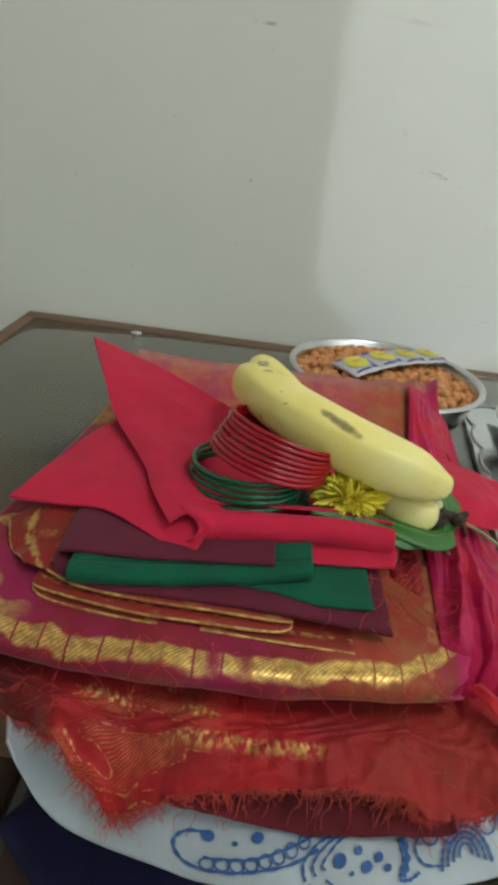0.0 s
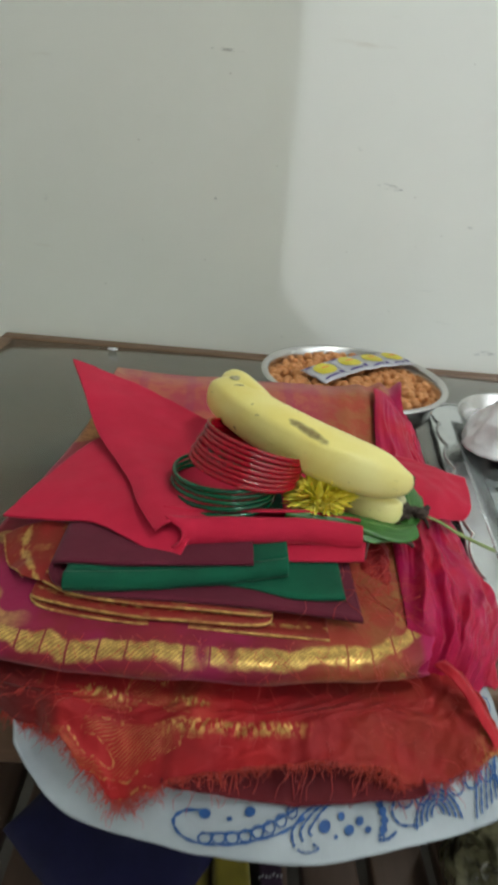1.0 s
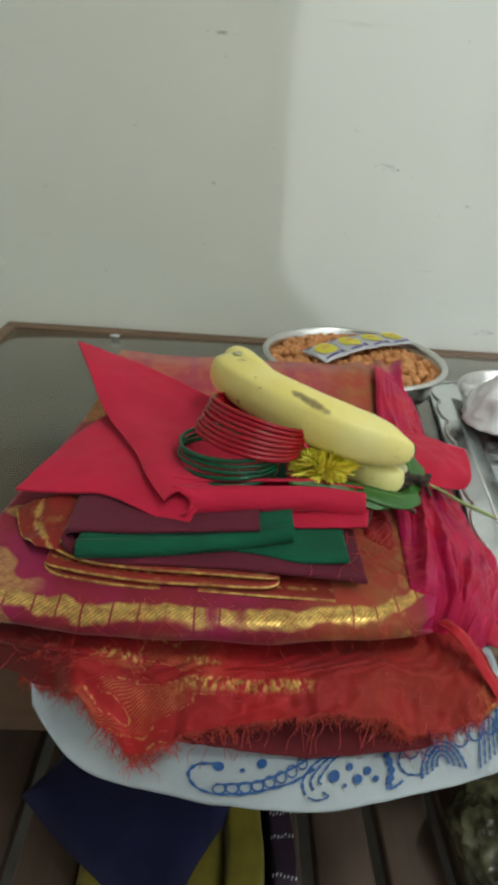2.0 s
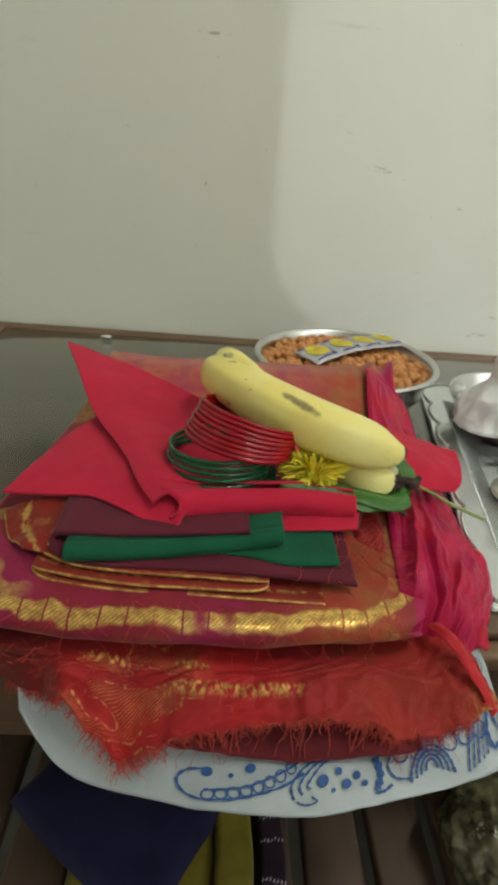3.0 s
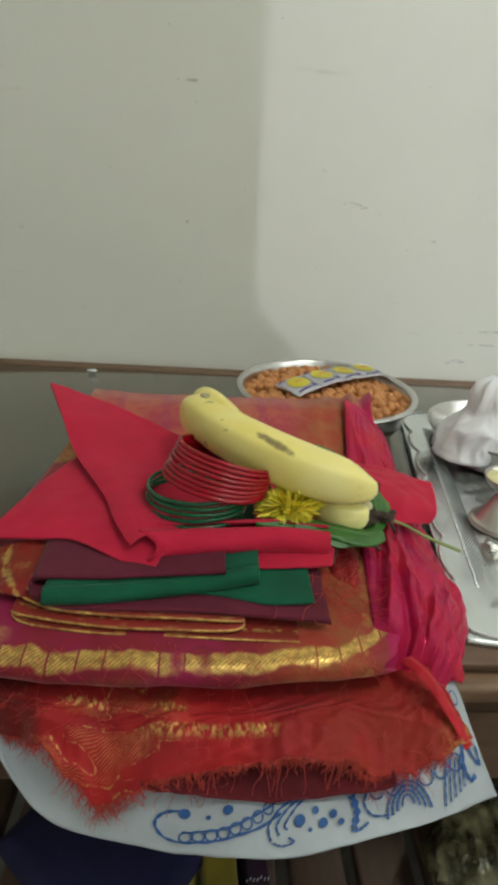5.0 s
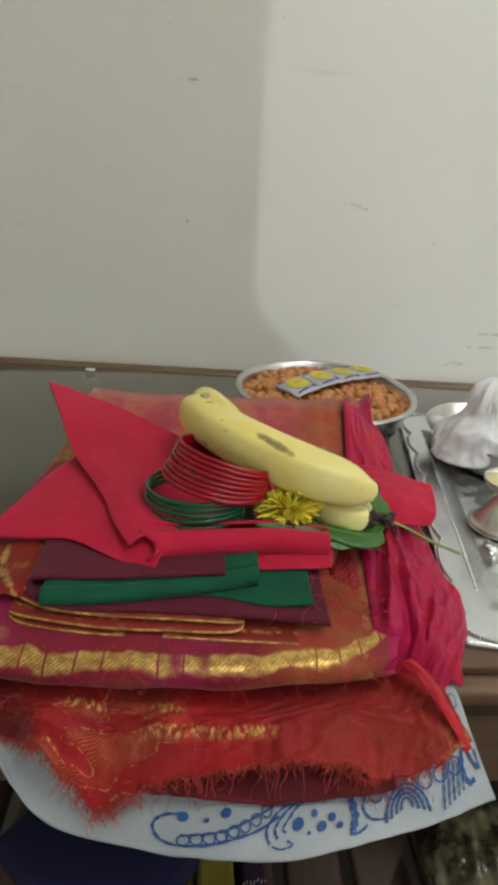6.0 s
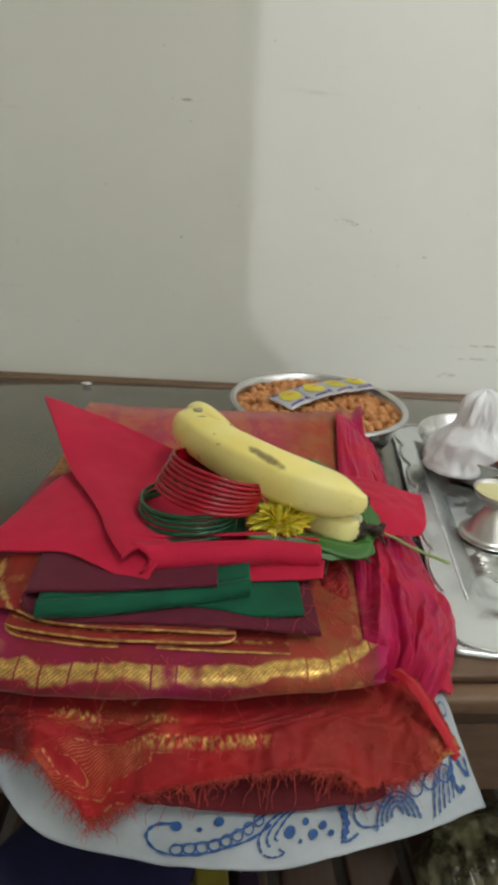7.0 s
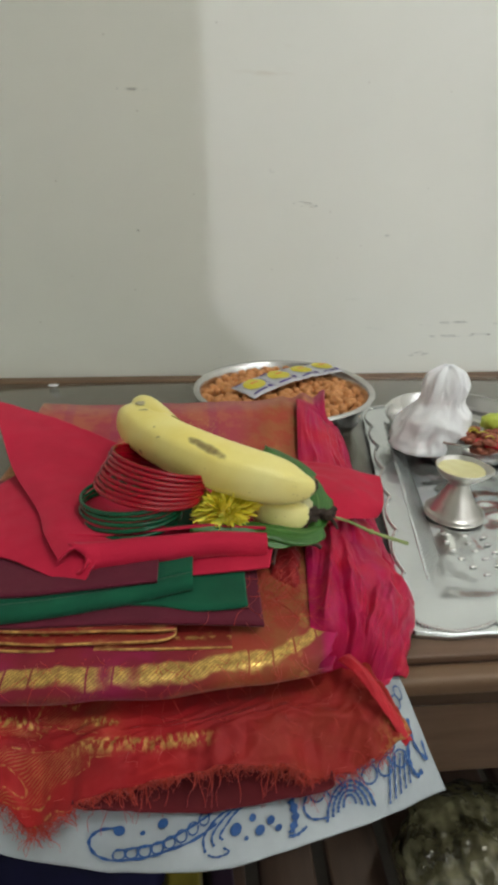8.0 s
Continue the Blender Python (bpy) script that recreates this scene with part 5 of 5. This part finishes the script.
def build_tray():
    at = Vector((0.2085, 0.2855, 0.0))
    t = thing("silver_tray", "rectangular embossed silver tray with beaded scalloped rim", "tray", at)
    corners = [Vector(c) for c in ((0, 0), (0.310, -0.003), (0.352, 0.383), (0.071, 0.383))]
    mid = sum(corners, Vector((0, 0))) / 4

    def edge(f, scallop=0.0012):
        """The outline, with shallow scallops along all four sides and rounded corners."""
        q = f * 4 % 4
        i, u = int(q), q - int(q)
        a, b = corners[i], corners[(i + 1) % 4]
        n = Vector(((b - a).y, -(b - a).x)).normalized()
        count = (6, 7)[i % 2]
        soft = 0.004 * (1 - min(1.0, 12 * u, 12 * (1 - u)))
        p = a + (b - a) * u + n * scallop * abs(math.sin(math.pi * count * u)) ** 0.7
        return p + (mid - p).normalized() * soft

    def fn(u, v):
        e = edge(u)
        # flat rim, fluted slope, embossed well
        if v < 0.30:
            k, z = 1 - 0.15 * v / 0.30, 0.0052 - 0.0006 * math.sin(math.pi * v / 0.30)
        elif v < 0.48:
            g = (v - 0.30) / 0.18
            k, z = 0.85 - 0.095 * g, 0.0052 - 0.0032 * g * g * (3 - 2 * g)
        else:
            k, z = 0.755 * (1 - (v - 0.48) / 0.52), 0.0020
        if v < 0.005:
            z = 0.0008
        p = mid + (e - mid) * max(k, 0.001)
        if v > 0.50:
            d = p - Vector((0.125, 0.095))
            z += 0.0005 * math.sin(d.length * 330) + 0.0011 * noise.noise(Vector((p.x * 45, p.y * 38, 1))) + 0.0005 * noise.noise(Vector((p.x * 120, p.y * 110, 4)))
        else:
            z += 0.0004 * noise.noise(Vector((p.x * 60, p.y * 40, 7)))
        return Vector((p.x, p.y, z))
    body = part("tray_body", grid(fn, 320, 90, closed_u=True), MAT_SILVER, t)
    thick(body, 0.0012, -1)
    # beads in scallops, a little inside the outline
    bm = bmesh.new()
    for k in range(620):
        e = edge(k / 620, 0.0065)
        p = e + (mid - e).normalized() * 0.0105
        ball(bm, (p.x, p.y, 0.0056), 0.0014, 1)
    part("bead_rim", bm, MAT_STEEL, t, "scalloped row of small silver beads")["kind"] = "stuff"
    bm = bmesh.new()
    for k in range(300):
        f = (k + 0.5) / 300
        if f < 0.25 or min(4 * f % 1, 1 - 4 * f % 1) < 0.07:
            continue
        a, b = edge(f, 0), edge(f - 0.012, 0)
        p, q = mid + (a - mid) * 0.853, mid + (b - mid) * 0.752
        c = (p + q) / 2
        tube(bm, ((p.x, p.y, 0.0050), (c.x, c.y, 0.0042), (q.x, q.y, 0.0022)), 0.0011, 7, 6, 0.8)
    part("fluting", bm, MAT_SILVER, t, "raised slanting flutes")["kind"] = "stuff"
    # curved rows of raised drops in the well
    bm = bmesh.new()
    for row, r in enumerate((0.030, 0.044, 0.060)):
        for k in range(9 + 3 * row):
            an = radians(165 + 150 * k / (8 + 3 * row))
            ball(bm, (0.125 + r * math.cos(an), 0.095 + r * math.sin(an), 0.0028), 0.0021, 2, (1.5, 0.7, 0.5))
    part("embossed_drops", bm, MAT_STEEL, t, "rows of raised drops")


build_tray()


def build_lamp():
    at = Vector((0.2950, 0.4240, 0.0034))
    t = thing("oil_lamp", "small silver footed lamp filled with pale ghee", "oil lamp", at)
    prof = ((0.0001, 0.0), (0.0225, 0.0), (0.0236, 0.0012), (0.0232, 0.0030), (0.0205, 0.0050), (0.0170, 0.0105), (0.0125, 0.0185), (0.0092, 0.0255), (0.0084, 0.0295), (0.0105, 0.0325),
            (0.0160, 0.0365), (0.0198, 0.0410), (0.0208, 0.0440), (0.0204, 0.0446), (0.0192, 0.0425), (0.0140, 0.0375), (0.0001, 0.0365))
    lip = lambda u, v: 0.22 * max(0.0, math.cos(2 * math.pi * u + 0.35)) ** 14 if v > 0.6 else 0.0
    part("body", lathe(prof, 72, ripple=lip), MAT_LAMP, t)
    def top(u, v):
        a = 2 * math.pi * u
        return Vector((0.0186 * v * math.cos(a), 0.0186 * v * math.sin(a), 0.0416 + 0.0007 * noise.noise(Vector((v * 3 * math.cos(a), v * 3 * math.sin(a), 1)))))
    part("ghee", grid(top, 40, 8, True), MAT_GHEE, t, "pale yellow solid ghee")
    bm = lathe(((0.0231, 0.0034), (0.0240, 0.0040), (0.0231, 0.0048)), 72)
    part("foot_ring", bm, MAT_LAMP, t, "thin raised ring on the foot")


build_lamp()


def build_small_bowl():
    at = Vector((0.352, 0.560, 0.0030))
    t = thing("steel_dish", "shiny steel dish on the silver tray", "dish", at)
    prof = ((0.0001, 0.0), (0.05, 0.0), (0.060, 0.004), (0.068, 0.018), (0.0735, 0.029), (0.075, 0.0305), (0.0735, 0.032), (0.066, 0.019), (0.058, 0.006), (0.0001, 0.003))
    part("body", lathe(prof, 72), MAT_STEEL, t)



def build_bundle():
    """White muslin gathered round its filling, the gathered top bulging over a pinched neck."""
    shape = ((0.010, 0.0), (0.030, 0.0005), (0.0395, 0.006), (0.0420, 0.018), (0.0390, 0.030), (0.0310, 0.043), (0.0245, 0.053), (0.0240, 0.063), (0.0225, 0.073), (0.0175, 0.082), (0.0080, 0.0875), (0.0005, 0.088))

    def fn(u, v):
        r, z = profile_at(shape, v)
        a = 2 * math.pi * u
        c = Vector((math.cos(a), math.sin(a), 0))
        # pleats drawn in to the neck, and flat facets pressed into the body
        pinch = math.exp(-((z - 0.053) / 0.016) ** 2)
        top = min(1.0, max(0.0, (z - 0.066) / 0.015))
        pleat = math.sin(9 * a + 4 * noise.noise(Vector((c.x * 1.5, c.y * 1.5, z * 20))))
        facet = 1 - 2 * abs(noise.noise(Vector((c.x * 1.3, c.y * 1.3, z * 28 + 4))))
        fine = 1 - 2 * abs(noise.noise(Vector((c.x * 3.2 + 5, c.y * 3.2, z * 55))))
        r *= 1 + 0.16 * (facet - 0.4) + 0.07 * fine + (0.02 * pinch + 0.05 * top) * pleat
        r *= 1 + 0.16 * max(0.0, math.cos(a - 3.5)) ** 2 * max(0.0, 1 - z / 0.05)
        lean = 0.011 * min(1.0, z / 0.06)
        return Vector((r * c.x + lean, 0.86 * r * c.y, z + 0.0025 * facet * (1 - pinch)))
    ob = part("knotted_cloth", grid(fn, 150, 90, closed_u=True), MAT_WHITE)
    ob.location = (0.3085, 0.528, 0.0145)
    ob.scale = (0.84, 0.84, 0.95)
    tagged(ob, "crumpled white muslin bundle with a gathered top", "cloth bundle")


def build_offerings():
    t = thing("flower_garland", "rust red dried flower cluster in the steel dish", "garland", (0.3540, 0.4908, 0.0300))
    rng = random.Random(14)
    bm = bmesh.new()
    for k in range(190):
        c = Vector((rng.uniform(-0.024, 0.055), rng.uniform(-0.016, 0.030), 0))
        c.z = -0.002 + 0.012 * rng.random() - 0.25 * c.y * (c.y < 0)
        ball(bm, c, rng.uniform(0.0025, 0.0052), 1, (1.3, 1, 0.7), 0.7, k, 2.0)
    part("petals", bm, MAT_RUST, t)
    bm = bmesh.new()
    for k in range(8):
        c = Vector((rng.uniform(-0.010, 0.045), rng.uniform(-0.020, 0.004), 0.006 + rng.uniform(0, 0.005)))
        for _ in range(3):
            ball(bm, c + Vector((rng.uniform(-0.006, 0.006), rng.uniform(-0.003, 0.003), 0)), 0.0055, 2, (1.2, 0.9, 0.5), 0.6, k)
    part("red_petals", bm, MAT_FLAP, t, "fresh red petals")
    bm = bmesh.new()
    for k in range(14):
        c = Vector((rng.uniform(-0.02, 0.05), rng.uniform(-0.02, 0.02), 0.009 + rng.uniform(0, 0.004)))
        tube(bm, (c, c + Vector((0.005, 0.002, 0.001)), c + Vector((0.010, rng.uniform(-0.003, 0.003), -0.001))), 0.0006, 5, 5)
    part("gold_thread", bm, MAT_YELLOW, t, "yellow thread bits")["kind"] = "stuff"
    bm = bmesh.new()
    ball(bm, (0.3743, 0.5299, 0.0400), 0.010, 3, (1.2, 1, 0.9), 0.3, 3)
    tagged(part("lime_piece", bm, MAT_LIME), "yellow green fruit piece in the steel dish", "fruit")


build_small_bowl()
build_bundle()
build_offerings()


# ---- shelf below ----
def soft_slab(corners, z0, z1, seed, n=50):
    """A folded cloth lying flat: a slab with rolled edges between four corners."""
    a, b, c, d = [Vector((x, y, 0)) for x, y in corners]

    def fn(u, v):
        p = (a * (1 - u) + b * u) * (1 - v) + (d * (1 - u) + c * u) * v
        e = max(abs(2 * u - 1), abs(2 * v - 1))
        p.z = z1 - (z1 - z0) * e ** 14 + 0.0018 * noise.noise(Vector((p.x * 30, p.y * 30, seed)))
        p.x += 0.002 * noise.noise(Vector((p.y * 24, seed, 1)))
        p.y += 0.002 * noise.noise(Vector((p.x * 24, seed, 2)))
        return p
    return grid(fn, n, n)


def build_shelf_things():
    z = -0.2045
    tagged(part("olive_cloth", soft_slab(((-0.045, 0.140), (0.056, 0.140), (0.058, 0.330), (-0.045, 0.330)), z, -0.163, 3), MAT_OLIVE), "folded olive yellow silk cloth on the slatted shelf", "cloth")
    tagged(part("olive_cloth", soft_slab(((0.050, 0.140), (0.078, 0.140), (0.080, 0.330), (0.052, 0.330)), z, -0.158, 8), MAT_OLIVE), "narrow olive yellow silk fold on the slatted shelf", "cloth")
    tagged(part("navy_cloth", soft_slab(((-0.088, 0.262), (0.012, 0.184), (0.070, 0.275), (-0.03, 0.350)), -0.163, -0.150, 5), MAT_NAVY), "folded navy cotton cloth lying askew on olive silk", "cloth")
    t = thing("dark_printed_cloth", "dark plum cloth with rows of white dashes", "cloth", (0.09, 0.23, z))
    part("folded_cloth", soft_slab(((0.0815, 0.15), (0.100, 0.15), (0.101, 0.32), (0.082, 0.32)), z, -0.166, 7), MAT_PLUM, t)
    rng = random.Random(2)
    bm = bmesh.new()
    for y in (0.188, 0.203, 0.216, 0.240, 0.255):
        for k in range(7):
            x = 0.0835 + 0.0024 * k
            dz = 0.0025 * rng.random()
            tube(bm, ((x, y + dz, -0.1650), (x + 0.0008, y + dz + 0.0018, -0.1648)), 0.0003, 2, 4)
    part("dash_print", bm, MAT_WHITE, t, "small white dashes")["kind"] = "stuff"
    settle(t)
    # crumpled clear packet
    bm = bmesh.new()
    made = bmesh.ops.create_icosphere(bm, subdivisions=5, radius=1)["verts"]
    for v in made:
        d = v.co.copy()
        k = 1 + 0.10 * noise.noise(d * 2.0) + 0.07 * abs(noise.noise(d * 4.3)) + 0.02 * math.sin(22 * d.x + 9 * noise.noise(d * 3))
        v.co = Vector((0.275 + 0.062 * d.x * k, 0.245 + 0.055 * d.y * k, -0.1685 + 0.034 * d.z * k))
    tagged(part("plastic_packet", bm, MAT_CLEAR), "crumpled clear plastic packet on the slatted shelf", "packet")


build_shelf_things()


def build_crumb():
    bm = bmesh.new()
    ball(bm, (-0.113, 0.770, 0.0022), 0.005, 2, (1.3, 0.6, 0.4), 0.5, 2)
    tagged(part("paper_scrap", bm, MAT_WHITE), "tiny white paper scrap on the glass", "scrap")


build_crumb()
